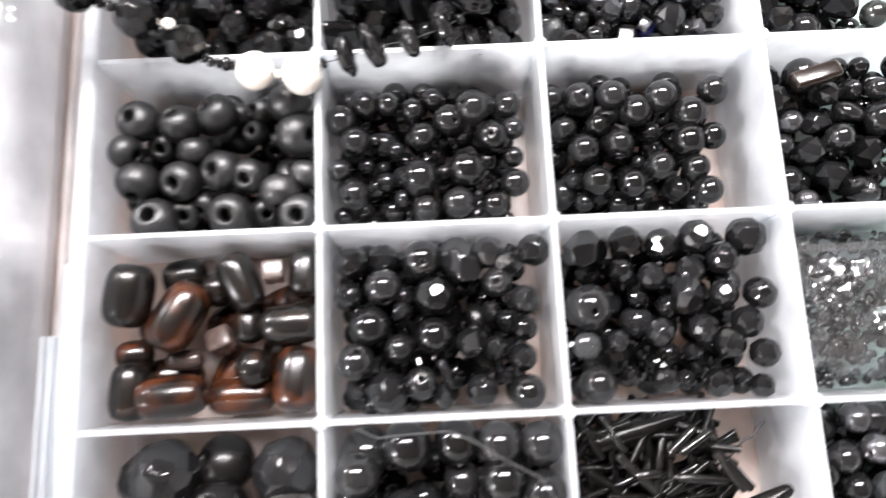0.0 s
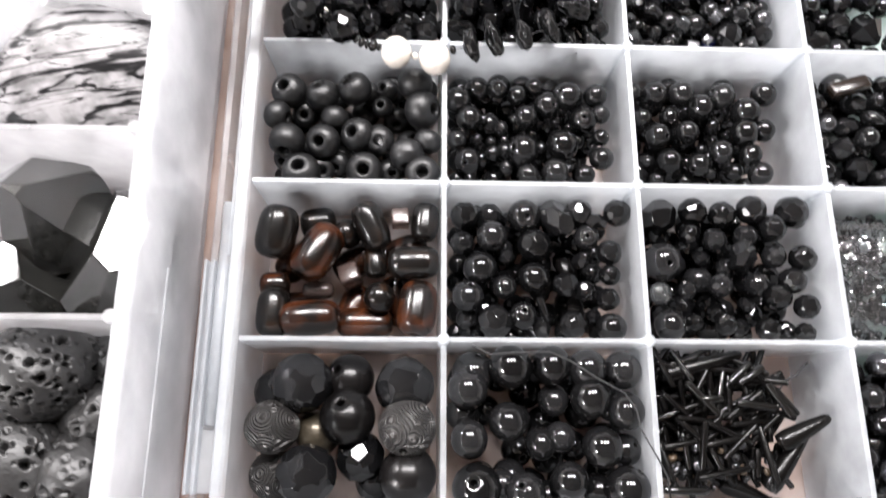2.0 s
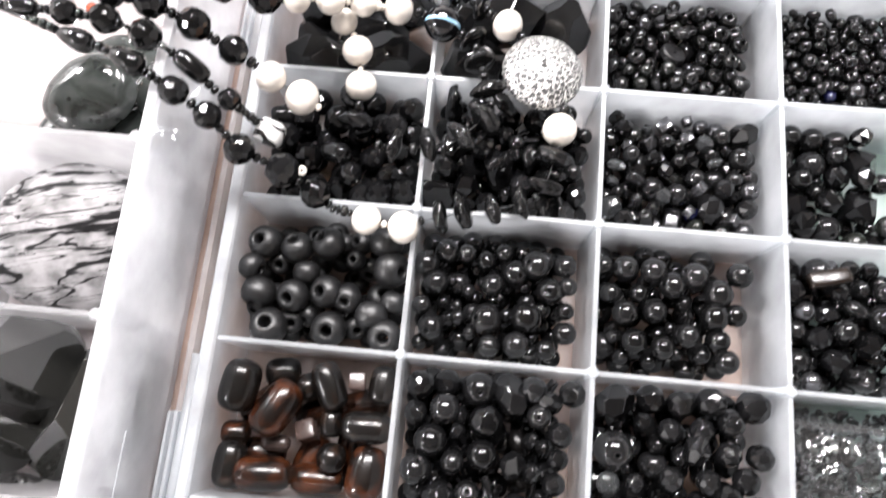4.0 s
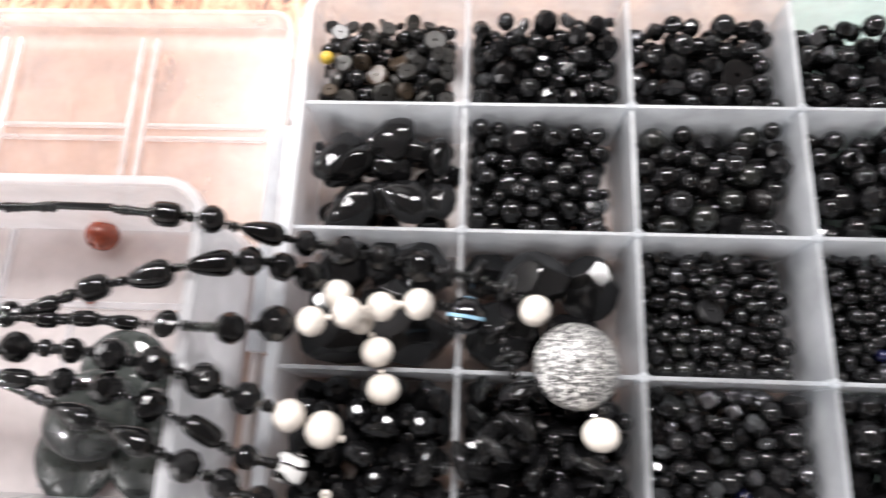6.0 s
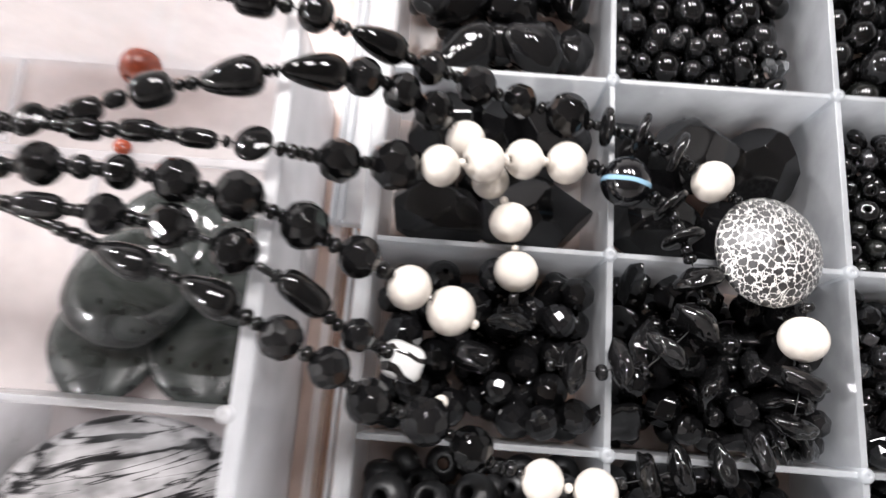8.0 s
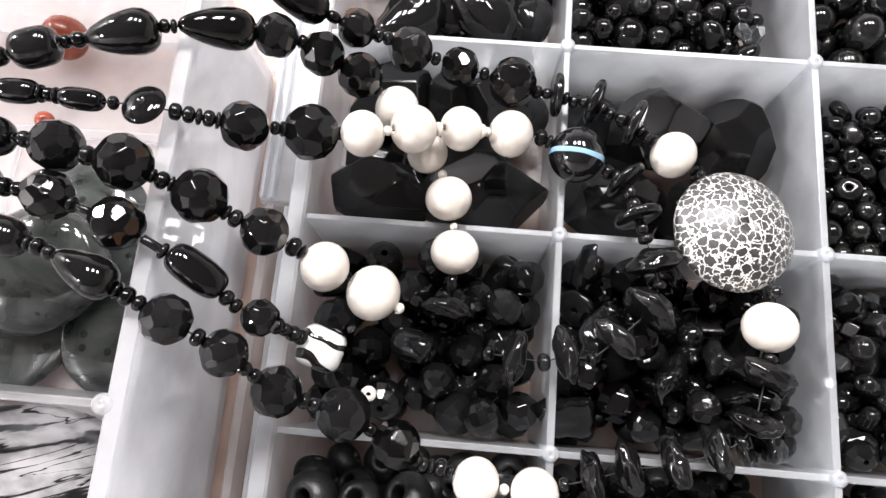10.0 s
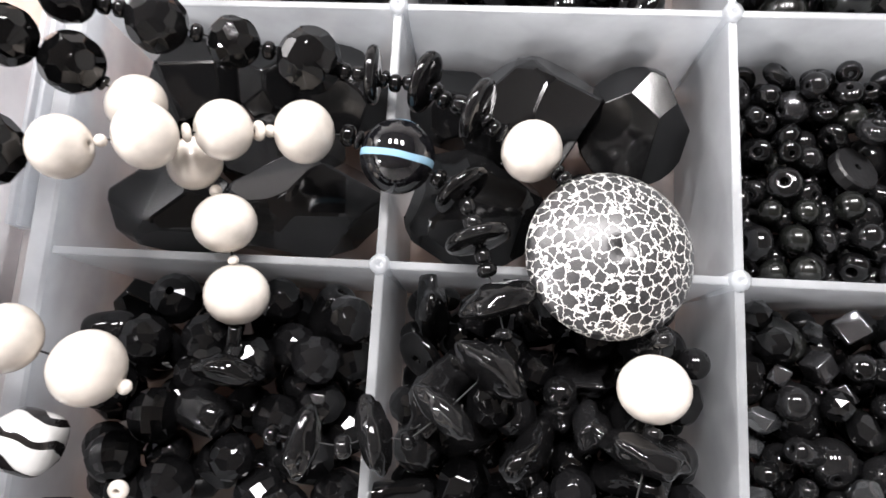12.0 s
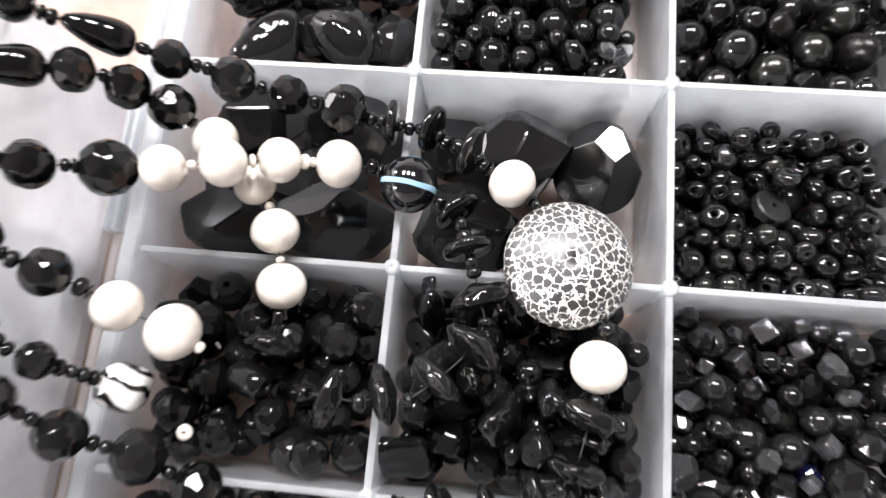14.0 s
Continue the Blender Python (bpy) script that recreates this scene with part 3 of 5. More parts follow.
SHAPE = {
    "round": lathe("round_bead", ball_profile(0.97, 0.15, 12), 24),
    "donut": lathe("donut_bead", ball_profile(0.74, 0.33, 12, 0.85), 24),
    "rondelle": lathe("rondelle_bead", ball_profile(0.62, 0.22, 10, 0.8), 20),
    "disc": lathe("disc_bead", ball_profile(0.26, 0.12, 8, 0.6), 24),
    "heishi": lathe("heishi_bead", [(0.15, 0.28), (0.92, 0.28), (1.0, 0.2), (1.0, -0.2), (0.92, -0.28), (0.15, -0.28)], 16, False),
    "facet": lathe("faceted_bead", [(0.17, 0.88), (0.62, 0.76), (0.95, 0.36), (0.95, -0.36), (0.62, -0.76), (0.17, -0.88)], 8, False, True),
    "facet_fine": lathe("cut_bead", [(0.16, 0.95), (0.52, 0.84), (0.83, 0.52), (0.97, 0.17), (0.97, -0.17), (0.83, -0.52), (0.52, -0.84), (0.16, -0.95), (0.14, 0.0)], 13, False),
    "barrel": lathe("barrel_bead", ball_profile(1.0, 0.16, 14, 0.62), 20),
    "tube": lathe("tube_bead", [(0.45, 1), (0.9, 1), (1, 0.97), (1, -0.97), (0.9, -1), (0.45, -1)], 10),
    "bicone": lathe("bicone_bead", [(0.16, 1.0), (0.42, 0.8), (1.0, 0.0), (0.42, -0.8), (0.16, -1.0), (0.13, 0.0)], 8, False),
    "drop": lathe("drop_bead", [(0.10, 1.0), (0.30, 0.93), (0.52, 0.72), (0.72, 0.42), (0.88, 0.1), (0.98, -0.25), (1.0, -0.48), (0.92, -0.72), (0.70, -0.9), (0.36, -1.0), (0.12, -1.0), (0.1, 0.0)], 20),
    "ball_plain": pebble("plain_ball", 1, 0.02, 4),
    "coin": lathe("coin_bead", [(0.0005, 0.34), (0.25, 0.332), (0.5, 0.30), (0.7, 0.25), (0.86, 0.18), (0.96, 0.09), (1.0, 0.0), (0.96, -0.09), (0.86, -0.18), (0.7, -0.25), (0.5, -0.30), (0.0005, -0.34)], 28),
    "pillow": rounded_box("pillow_bead", 1.8, 1.8, 1.8, 0.55, 4),
    "cube": rounded_box("cube_bead", 1.7, 1.7, 1.7, 0.18),
    "oval": pebble("oval_bead", 3, 0.10, 3),
    "cabochon": lathe("cabochon_bead", [(0.001, 0.42), (0.35, 0.38), (0.7, 0.25), (0.95, 0.05), (1.0, -0.08), (0.95, -0.14), (0.001, -0.14)], 24),
}
CHIPS = [pebble("chip", 11 + k, 0.75, 3) for k in range(5)]
GEMS = [gem("nugget", 21 + k, 15, depth=(0.70, 0.90)) for k in range(6)]
BALLS = [gem("faceted_ball", 51 + k, 46, depth=(0.925, 0.95), bevel=0.012) for k in range(3)]
LOW = bmesh.new()
bmesh.ops.create_icosphere(LOW, subdivisions=2, radius=1)
LOW_V = np.array([v.co[:] for v in LOW.verts])
LOW_F = np.array([[v.index for v in f.verts] for f in LOW.faces])
LOW.free()

# ---- the room ----
for nm, b, mat in (("floor", (-2.5, 2.5, -2.2, 3.0, -0.79, -0.74), FLOOR), ("ceiling", (-2.5, 2.5, -2.2, 3.0, LAMP_Z + 0.02, LAMP_Z + 0.07), CEIL),
                   ("wall_west", (-2.55, -2.5, -2.2, 3.0, -0.74, LAMP_Z + 0.02), WALL), ("wall_east", (2.5, 2.55, -2.2, 3.0, -0.74, LAMP_Z + 0.02), WALL),
                   ("wall_south", (-2.5, 2.5, -2.25, -2.2, -0.74, LAMP_Z + 0.02), WALL), ("wall_north", (-2.5, 2.5, 3.0, 3.05, -0.74, LAMP_Z + 0.02), WALL)):
    thing(nm, slab(nm, *b), mat, Matrix.Identity(4), "plain painted surface closing the room", "room", kind="structure")
for k in range(3):
    lx = LAMP_X + (k - 1) * LAMP_GAP
    fixture = empty("ceiling_light", "white rectangular ceiling light panel fixed to the ceiling", "ceiling light", "ceiling light panels")
    for nm, b in (("side_frame", (-LAMP_W / 2 - 0.03, -LAMP_W / 2 - 0.004, -LAMP_L / 2, LAMP_L / 2)), ("side_frame", (LAMP_W / 2 + 0.004, LAMP_W / 2 + 0.03, -LAMP_L / 2, LAMP_L / 2)),
                  ("end_frame", (-LAMP_W / 2 - 0.03, LAMP_W / 2 + 0.03, LAMP_L / 2 + 0.004, LAMP_L / 2 + 0.03)), ("end_frame", (-LAMP_W / 2 - 0.03, LAMP_W / 2 + 0.03, -LAMP_L / 2 - 0.03, -LAMP_L / 2 - 0.004))):
        part(nm, slab(nm, b[0] + lx, b[1] + lx, b[2] + LAMP_Y, b[3] + LAMP_Y, LAMP_Z - 0.04, LAMP_Z + 0.02), PANEL_FRAME, fixture)

for x, y, _ in SPOTS:
    fixture = empty("square_light", "small square ceiling lamp with a white frame", "ceiling light", "small square lamps")
    for b in ((-0.14, -0.114, -0.114, 0.114), (0.114, 0.14, -0.114, 0.114), (-0.14, 0.14, 0.1145, 0.14), (-0.14, 0.14, -0.14, -0.1145)):
        part("lamp_frame", slab("lamp_frame", b[0] + x, b[1] + x, b[2] + y, b[3] + y, LAMP_Z - 0.04, LAMP_Z + 0.02), PANEL_FRAME, fixture)

table = empty("table", "orange-brown varnished wooden table with reddish veins", "table")
part("tabletop", slab("tabletop", -0.75, 0.75, -0.45, 0.55, -0.03, 0.0, 0.003), TABLE, table)
for sx in (-0.68, 0.68):
    for sy in (-0.38, 0.48):
        part("leg", slab("leg", sx - 0.03, sx + 0.03, sy - 0.03, sy + 0.03, -0.74, -0.03, 0.003), TABLE, table)
thing("paper_sheet", slab("paper_sheet", 0.098, 0.30, -0.12, 0.36, 0.0001, 0.0006), PAPER, Matrix.Identity(4), "pale mint green sheet of paper lying on the table", "paper")

# ---- the bead tray: four columns, eight rows ----
PX, PY, H, FLOOR_Z = 0.042, 0.0338, 0.026, 0.0030
X0, X4, YB, YT = -0.042, 0.126, -2 * 0.0338, 0.2010
tray = empty("bead_organizer", "milky translucent plastic bead organizer tray full of black beads", "organizer box")
part("base", plate("base", X0 - 0.0009, X4 + 0.0009, YB - 0.0009, YT + 0.0009, 0.006, 0.0012, FLOOR_Z), BOX, tray)
part("outer_wall", ring_wall("outer_wall", X0 - 0.001, X4 + 0.001, YB - 0.001, YT + 0.001, 0.006, 0.0017, 0.0008, H, 0.0012, 0.0022), TRAY, tray)
ROW_Y = [YB + PY * k for k in range(8)] + [YT]
for i in (1, 2, 3):
    part("long_divider", slab("long_divider", X0 + i * PX - 0.0009, X0 + i * PX + 0.0009, YB + 0.001, YT - 0.001, FLOOR_Z, H - 0.0002, 0.0002, 0.35), TRAY, tray)
for i in range(4):
    for j in range(1, 8):
        part("cross_divider", slab("cross_divider", X0 + i * PX + 0.0009, X0 + (i + 1) * PX - 0.0009, ROW_Y[j] - 0.0008, ROW_Y[j] + 0.0008, FLOOR_Z, H - 0.0004, 0.0002, 0.35), TRAY, tray)
POST = lathe("post", [(0.0001, 0.0005), (0.0009, 0.0005), (0.00125, 0.0002), (0.00125, -0.02), (0.0001, -0.02)], 16)
for i in (1, 2, 3):
    for j in range(1, 8):
        part("post", POST, TRAY, tray, "", pose(X0 + i * PX, ROW_Y[j], H))
# hinge tabs between the tray and its lid
for a, b in ((-0.030, 0.017), (0.105, 0.165)):
    part("hinge_tab", slab("hinge_tab", -0.0512, X0 - 0.0024, a, b, 0.0170, 0.0200, 0.0004), TRAY, tray)
    part("hinge_pin", lathe("hinge_pin", [(0.0001, b), (0.0013, b), (0.0013, a), (0.0001, a)], 12), TRAY, tray, "", pose(-0.0468, 0, 0.0205, -90) @ Matrix.Scale(-1, 4, (0, 0, 1)))

for a, b in ((YB + 0.004, -0.031), (0.018, 0.104), (0.166, YT - 0.004)):
    part("hinge_rail", slab("hinge_rail", X0 - 0.0042, X0 - 0.0034, a, b, 0.0175, 0.0215, 0.0002), TRAY, tray)
for a, b in ((-0.030, 0.017), (0.105, 0.165)):
    for x in (-0.0506, -0.0490):
        part("hinge_rail", slab("hinge_rail", x, x + 0.0007, a, b, 0.0200, 0.0222, 0.0002), TRAY, tray)

# the lid, laid open beside the tray
LX0, LX1 = -0.222, -0.0488
lid = empty("organizer_lid", "clear plastic lid of the organizer, laid open on the table", "lid")
part("lid_panel", plate("lid_panel", LX0, LX1, YB, YT, 0.006, 0.0105, 0.0125), LID_PANEL, lid)
part("lid_rim", ring_wall("lid_rim", LX0, LX1, YB, YT, 0.006, 0.0016, 0.0125, 0.0190), LID, lid)
for x in (-0.0921, -0.1330, -0.1740):
    for off in (-0.0021, 0.0021):
        part("lid_rib", slab("lid_rib", x + off - 0.0006, x + off + 0.0006, YB + 0.006, YT - 0.006, 0.0123, 0.0142, 0.0003), LID, lid)
for y in (-0.034, 0.0, 0.034, 0.0675, 0.1012, 0.135, 0.1655):
    for off in (-0.0019, 0.0019):
        for xa, xb in ((LX0 + 0.006, -0.1772), (-0.1708, -0.1362), (-0.1298, -0.0953), (-0.0889, -0.0545)):
            part("lid_rib", slab("lid_rib", xa, xb, y + off - 0.0006, y + off + 0.0006, 0.0123, 0.0140, 0.0003), LID, lid)
part("lid_skirt", ring_wall("lid_skirt", LX0, LX1, YB, YT, 0.006, 0.0014, 0.0002, 0.0105), LID, lid)

# ---- the second box, standing on the open lid ----
BX0, BX1, BYB, BYT, BR, BF = -0.200, -0.0535, -0.072, 0.1372, 0.0505, 0.0172
box2 = empty("stone_box", "cloudy plastic compartment box holding stones, standing on the open lid", "organizer box")
part("base", plate("base", BX0, BX1, BYB, BYT, 0.009, 0.0146, BF), BOX_FLOOR, box2)
part("outer_wall", ring_wall("outer_wall", BX0, BX1, BYB, BYT, 0.009, 0.0016, 0.0144, BR, 0.0008, 0.0018), BOX_WALL, box2)
for y in (-0.0345, 0.0004, 0.0340, 0.0700):
    for xa, xb in ((BX0 + 0.0016, -0.0980), (-0.0964, BX1 - 0.0016)):
        part("cross_divider", slab("cross_divider", xa, xb, y - 0.0008, y + 0.0008, BF, BR - 0.0006, 0.0002, 0.35), BOX, box2)
part("long_divider", slab("long_divider", -0.0980, -0.0964, BYB + 0.002, 0.0708, BF, BR - 0.0006, 0.0002, 0.3), BOX, box2)
for y in (-0.0345, 0.0004, 0.0340, 0.0700):
    part("post", POST, BOX, box2, "", pose(BX1 - 0.0018, y, BR))
part("wall_ridge", slab("wall_ridge", BX1 - 0.0002, BX1 + 0.0002, -0.056, 0.0125, 0.0332, 0.0337, 0.0001), BOX_WALL, box2)
for b in ((BX0 + 0.002, BX1 - 0.002, 0.1148, 0.1166, BF, BF + 0.0012), (-0.1176, -0.1160, 0.072, 0.1145, BF, BF + 0.0012), (-0.0982, -0.0966, 0.072, 0.1145, BF, BF + 0.0006), (-0.1176, -0.1160, 0.117, 0.135, BF, BF + 0.0012)):
    part("floor_ridge", slab("floor_ridge", *b, 0.0003), BOX, box2)

# ---- what lies in the second box ----
flat = Euler((0, 0, 0)).to_quaternion()
JADE_DISC = pebble("jade_disc", 9, 0.07, 4, 0.20)
for x, y, z, r, tx, ty, s in ((-0.0882, 0.0795, 0.0203, 0.0105, 3, 0, 1.0), (-0.0690, 0.0803, 0.0204, 0.0108, 0, 4, 1.0), (-0.0640, 0.0945, 0.0212, 0.0105, 0, 8, 1.0),
                              (-0.0800, 0.0985, 0.0206, 0.0110, 0, 0, 1.0)):
    thing("jade_disc", JADE_DISC, JADE, scaled((x, y, z), Euler((radians(tx), radians(ty), x * 90)).to_quaternion(), (r, r, r * 1.15)), "dark green-grey mottled jade disc lying in the box", "stone", "jade stones")
thing("jade_pebble", pebble("jade_pebble", 5, 0.12, 4), JADE, scaled((-0.0822, 0.0888, 0.0272), Euler((radians(8), radians(-6), 0.5)).to_quaternion(), (0.0118, 0.0098, 0.0038)), "polished dark green jade pebble with grey clouds", "stone", "jade stones")
thing("red_bead", SHAPE["round"], RED, scaled((-0.0911, 0.1330, BF + 0.0040), Euler((0.9, -0.5, 0)).to_quaternion(), 0.0041), "round red jasper bead lying in the empty compartment", "bead")
thing("red_bead", SHAPE["round"], RED, scaled((-0.0928, 0.1174, BF + 0.0017), Euler((0.2, 0.5, 0)).to_quaternion(), 0.0017), "round red jasper bead half hidden under the necklace", "bead")
thing("zebra_stone", pebble("zebra_stone", 8, 0.06, 5), ZEBRA, scaled((-0.0745, 0.0518, 0.0298), Euler((radians(24), radians(3), radians(20))).to_quaternion(), (0.0200, 0.0172, 0.0062)), "large oval black and white banded jasper stone", "stone")


# place, half sizes, then the flat sides of each stone
OBSIDIANS = (((-0.0785, 0.0232, 0.0335), (0.0125, 0.0125, 0.0135), ((-0.75, -0.35, 0.55, 0.62), (-0.25, -0.75, 0.62, 0.60), (0.35, -0.80, 0.50, 0.62), (0.85, -0.1, 0.50, 0.62), (0.2, 0.7, 0.65, 0.72), (-0.45, 0.6, 0.65, 0.74))),
             ((-0.0655, 0.0140, 0.0300), (0.0125, 0.0150, 0.0110), ((0.50, 0.29, 1.74, 0.70), (-0.80, 0.30, 0.60, 0.45), (-0.35, -0.55, 0.75, 0.58), (0.4, -0.8, 0.5, 0.62), (0.9, -0.1, 0.3, 0.72))),
             ((-0.0850, 0.0090, 0.0290), (0.0110, 0.0105, 0.0105), ((0.40, 0.27, 1.73, 0.74), (-0.60, 0.20, 0.75, 0.60), (0.50, -0.60, 0.60, 0.62), (0.85, 0.3, 0.4, 0.70))),
             ((-0.0710, 0.0060, 0.0230), (0.0090, 0.0055, 0.0050), ((0.10, -0.30, 0.95, 0.60), (0.70, 0.10, 0.70, 0.70))),
             ((-0.0605, 0.0275, 0.0235), (0.0055, 0.0050, 0.0055), ((-0.40, -0.30, 0.86, 0.60), (0.40, -0.30, 0.86, 0.65))),
             ((-0.0900, 0.0265, 0.0240), (0.0070, 0.0060, 0.0065), ((-0.40, -0.10, 0.86, 0.60), (0.50, -0.30, 0.80, 0.65))))
for k, (at, size, sides) in enumerate(OBSIDIANS):
    thing("obsidian_stone", cut_stone("obsidian_stone", sides, 71 + k), OBSIDIAN, scaled(at, flat, size), "large faceted dark obsidian stone with flat shiny sides", "stone", "obsidian stones")
for k, (x, y, z, r) in enumerate(((-0.0740, -0.0075, 0.0330, 0.0105), (-0.0633, -0.0058, 0.0270, 0.0068), (-0.0640, -0.0155, 0.0300, 0.0075), (-0.0765, -0.0245, 0.0310, 0.0110), (-0.0655, -0.0250, 0.0320, 0.0085), (-0.0895, -0.0150, 0.0270, 0.0085), (-0.0690, -0.0160, 0.0245, 0.0075))):
    thing("lava_stone", lump("lava_stone", 3 + k, 6 if k in (0, 3) else 5), LAVA, scaled((x, y, z), any_turn(random.Random(k)), (r * 1.08, r * 0.95, r * 0.92)), "rough black lava stone bead full of pits", "stone", "lava stones")
for k, (x, y, z, sx, sy, sz, a) in enumerate(((-0.1130, 0.0560, 0.0260, 0.0150, 0.0100, 0.0050, 25), (-0.1090, 0.0430, 0.0220, 0.0110, 0.0080, 0.0045, -10), (-0.1300, 0.0500, 0.0230, 0.0120, 0.0130, 0.0050, 60), (-0.1250, 0.0170, 0.0240, 0.0160, 0.0120, 0.0060, 15))):
    thing("grey_stone", pebble("grey_stone", 31 + k, 0.15, 4), SLATE, scaled((x, y, z), Euler((radians(6), radians(-8), radians(a))).to_quaternion(), (sx, sy, sz)), "flat polished grey stone with faint bands", "stone", "grey stones")

# ---- beads in the tray ----


def settle(rng, x0, x1, y0, y1, z0, top, pick, tries=26, most=900):
    """Drops balls one by one to the lowest rest among a few places until the heap reaches the given height."""
    kinds, fails = [], 0
    P = np.zeros((0, 4))
    while fails < 16 and len(P) < most:
        kind, r = pick(rng)
        x1r, y1r = max(x1 - r, x0 + r + 1e-5), max(y1 - r, y0 + r + 1e-5)

        def rest(x, y):
            if not len(P):
                return z0 + r
            d2 = (P[:, 0] - x) ** 2 + (P[:, 1] - y) ** 2
            gap = (P[:, 3] + r) ** 2 - d2
            near = gap > 0
            return max(z0 + r, float((P[near, 2] + np.sqrt(gap[near])).max())) if near.any() else z0 + r

        best = None
        for _ in range(tries):
            x, y = rng.uniform(x0 + r, x1r), rng.uniform(y0 + r, y1r)
            z = rest(x, y)
            if best is None or z < best[2]:
                best = (x, y, z)
        step = r
        for _ in range(26):
            x = min(max(best[0] + rng.uniform(-step, step), x0 + r), x1r)
            y = min(max(best[1] + rng.uniform(-step, step), y0 + r), y1r)
            z = rest(x, y)
            if z < best[2]:
                best = (x, y, z)
            else:
                step *= 0.85
        if best[2] + r > top:
            fails += 1
            continue
        P = np.vstack([P, (*best, r)])
        kinds.append(kind)
    return P, kinds


MAT = {"black": BLACK, "facet": FACET, "grey": GREY, "smoke": SMOKE, "blue": BLUE, "green": GREENISH, "satin": SATIN, "matte": MATTE, "chip": CHIP, "brown": BROWN_CHIP, "nugget": NUGGET, "amber": AMBER}
WORD = {"round": "round", "donut": "ring-shaped", "rondelle": "flattened round", "disc": "thin disc-shaped", "heishi": "flat drilled", "facet": "faceted", "facet_fine": "finely cut", "barrel": "barrel-shaped", "bicone": "pointed double-cone",
        "cube": "rounded cube", "oval": "oval", "cabochon": "domed", "chip": "irregular polished", "gem": "large cut", "tube": "tube-shaped", "ball": "many-sided"}
HUE = {"black": "glossy black glass", "facet": "shiny black glass", "grey": "metallic grey", "smoke": "smoky clear glass", "blue": "dark blue glass", "green": "dark grey-green stone", "satin": "satin black", "matte": "matte black",
       "chip": "dull dark", "brown": "brown", "nugget": "black stone", "amber": "smoky brown"}
STRETCH = {"oval": (1.2, 0.95, 0.76), "chip": (1.7, 1.1, 0.72), "gem": (1.1, 0.95, 0.8), "barrel": (0.72, 0.72, 1.0), "tube": (0.42, 0.42, 0.95), "cube": (0.68, 0.68, 0.68), "facet": (1.06, 1.06, 1.0), "facet_fine": (1.04, 1.04, 1.0), "bicone": (0.95, 0.95, 1.0)}


def fill_cell(i, j, top, mix, lo, hi, right=0.0, left=0.0, seed=0, upper=0.0, lower=0.0):
    """A heap of loose beads in column i, row j. mix: (weight, shape, surface, smallest, largest factor of size)."""
    rng = random.Random(1000 * i + 37 * j + seed)
    top += 0.0030 if j > 5 else 0.0015 if j != 5 else -0.0005
    weights = [m[0] for m in mix]

    def pick(g):
        _, shape, surface, a, b = g.choices(mix, weights)[0]
        return (shape, surface), g.uniform(lo, hi) * g.uniform(a, b)

    x0, x1 = X0 + i * PX + 0.0012 + left, X0 + (i + 1) * PX - 0.0012 - right
    y0, y1 = ROW_Y[j] + 0.0010 + lower, ROW_Y[j + 1] - 0.0010 - upper
    P, kinds = settle(rng, x0, x1, y0, y1, FLOOR_Z, top, pick)
    buried, deep = np.zeros(len(P), bool), []
    for n in range(len(P)):
        d = np.hypot(P[:, 0] - P[n, 0], P[:, 1] - P[n, 1])
        over = (P[:, 2] > P[n, 2] + 0.55 * P[n, 3]) & (d < 0.85 * (P[:, 3] + P[n, 3]))
        buried[n] = over.sum() >= 3
    for n in range(len(P)):
        (shape, surface), (x, y, z, r) = kinds[n], P[n]
        if buried[n]:
            deep.append((x, y, z, r))
            continue
        mesh = rng.choice(CHIPS) if shape == "chip" else rng.choice(GEMS) if shape == "gem" else rng.choice(BALLS) if shape == "ball" else SHAPE[shape]
        s = STRETCH.get(shape, (1, 1, 1))
        turn = any_turn(rng)
        if shape in ("disc", "heishi", "cabochon", "rondelle", "donut") and rng.random() < 0.6:
            turn = Euler((rng.gauss(0, 0.45), rng.gauss(0, 0.45), rng.uniform(0, 6.28))).to_quaternion()
        size_word = "small_" if r < 0.00245 else "large_" if r > 0.0036 else ""
        thing(size_word + (shape + "_bead" if shape not in ("facet", "facet_fine", "gem", "ball") else "faceted_bead"), mesh, MAT[surface], scaled((x, y, z), turn, tuple(r * k for k in s)),
              "%s %s bead in a tray compartment" % (WORD[shape], HUE[surface]), "bead", "beads in compartment %s%d" % ("ABCD"[i], j + 1))
    if deep:
        D = np.array(deep)
        V = (LOW_V[None] * (D[:, 3] * 0.97)[:, None, None] + D[:, None, :3]).reshape(-1, 3)
        F = (LOW_F[None] + (np.arange(len(D)) * len(LOW_V))[:, None, None]).reshape(-1, 3)
        me = bpy.data.meshes.new("bead_fill")
        me.from_pydata(V.tolist(), [], F.tolist())
        me.polygons.foreach_set("use_smooth", [True] * len(me.polygons))
        thing("bead_fill", me, BLACK, Matrix.Identity(4), "lower layers of black beads under the heap", "beads", kind="stuff")


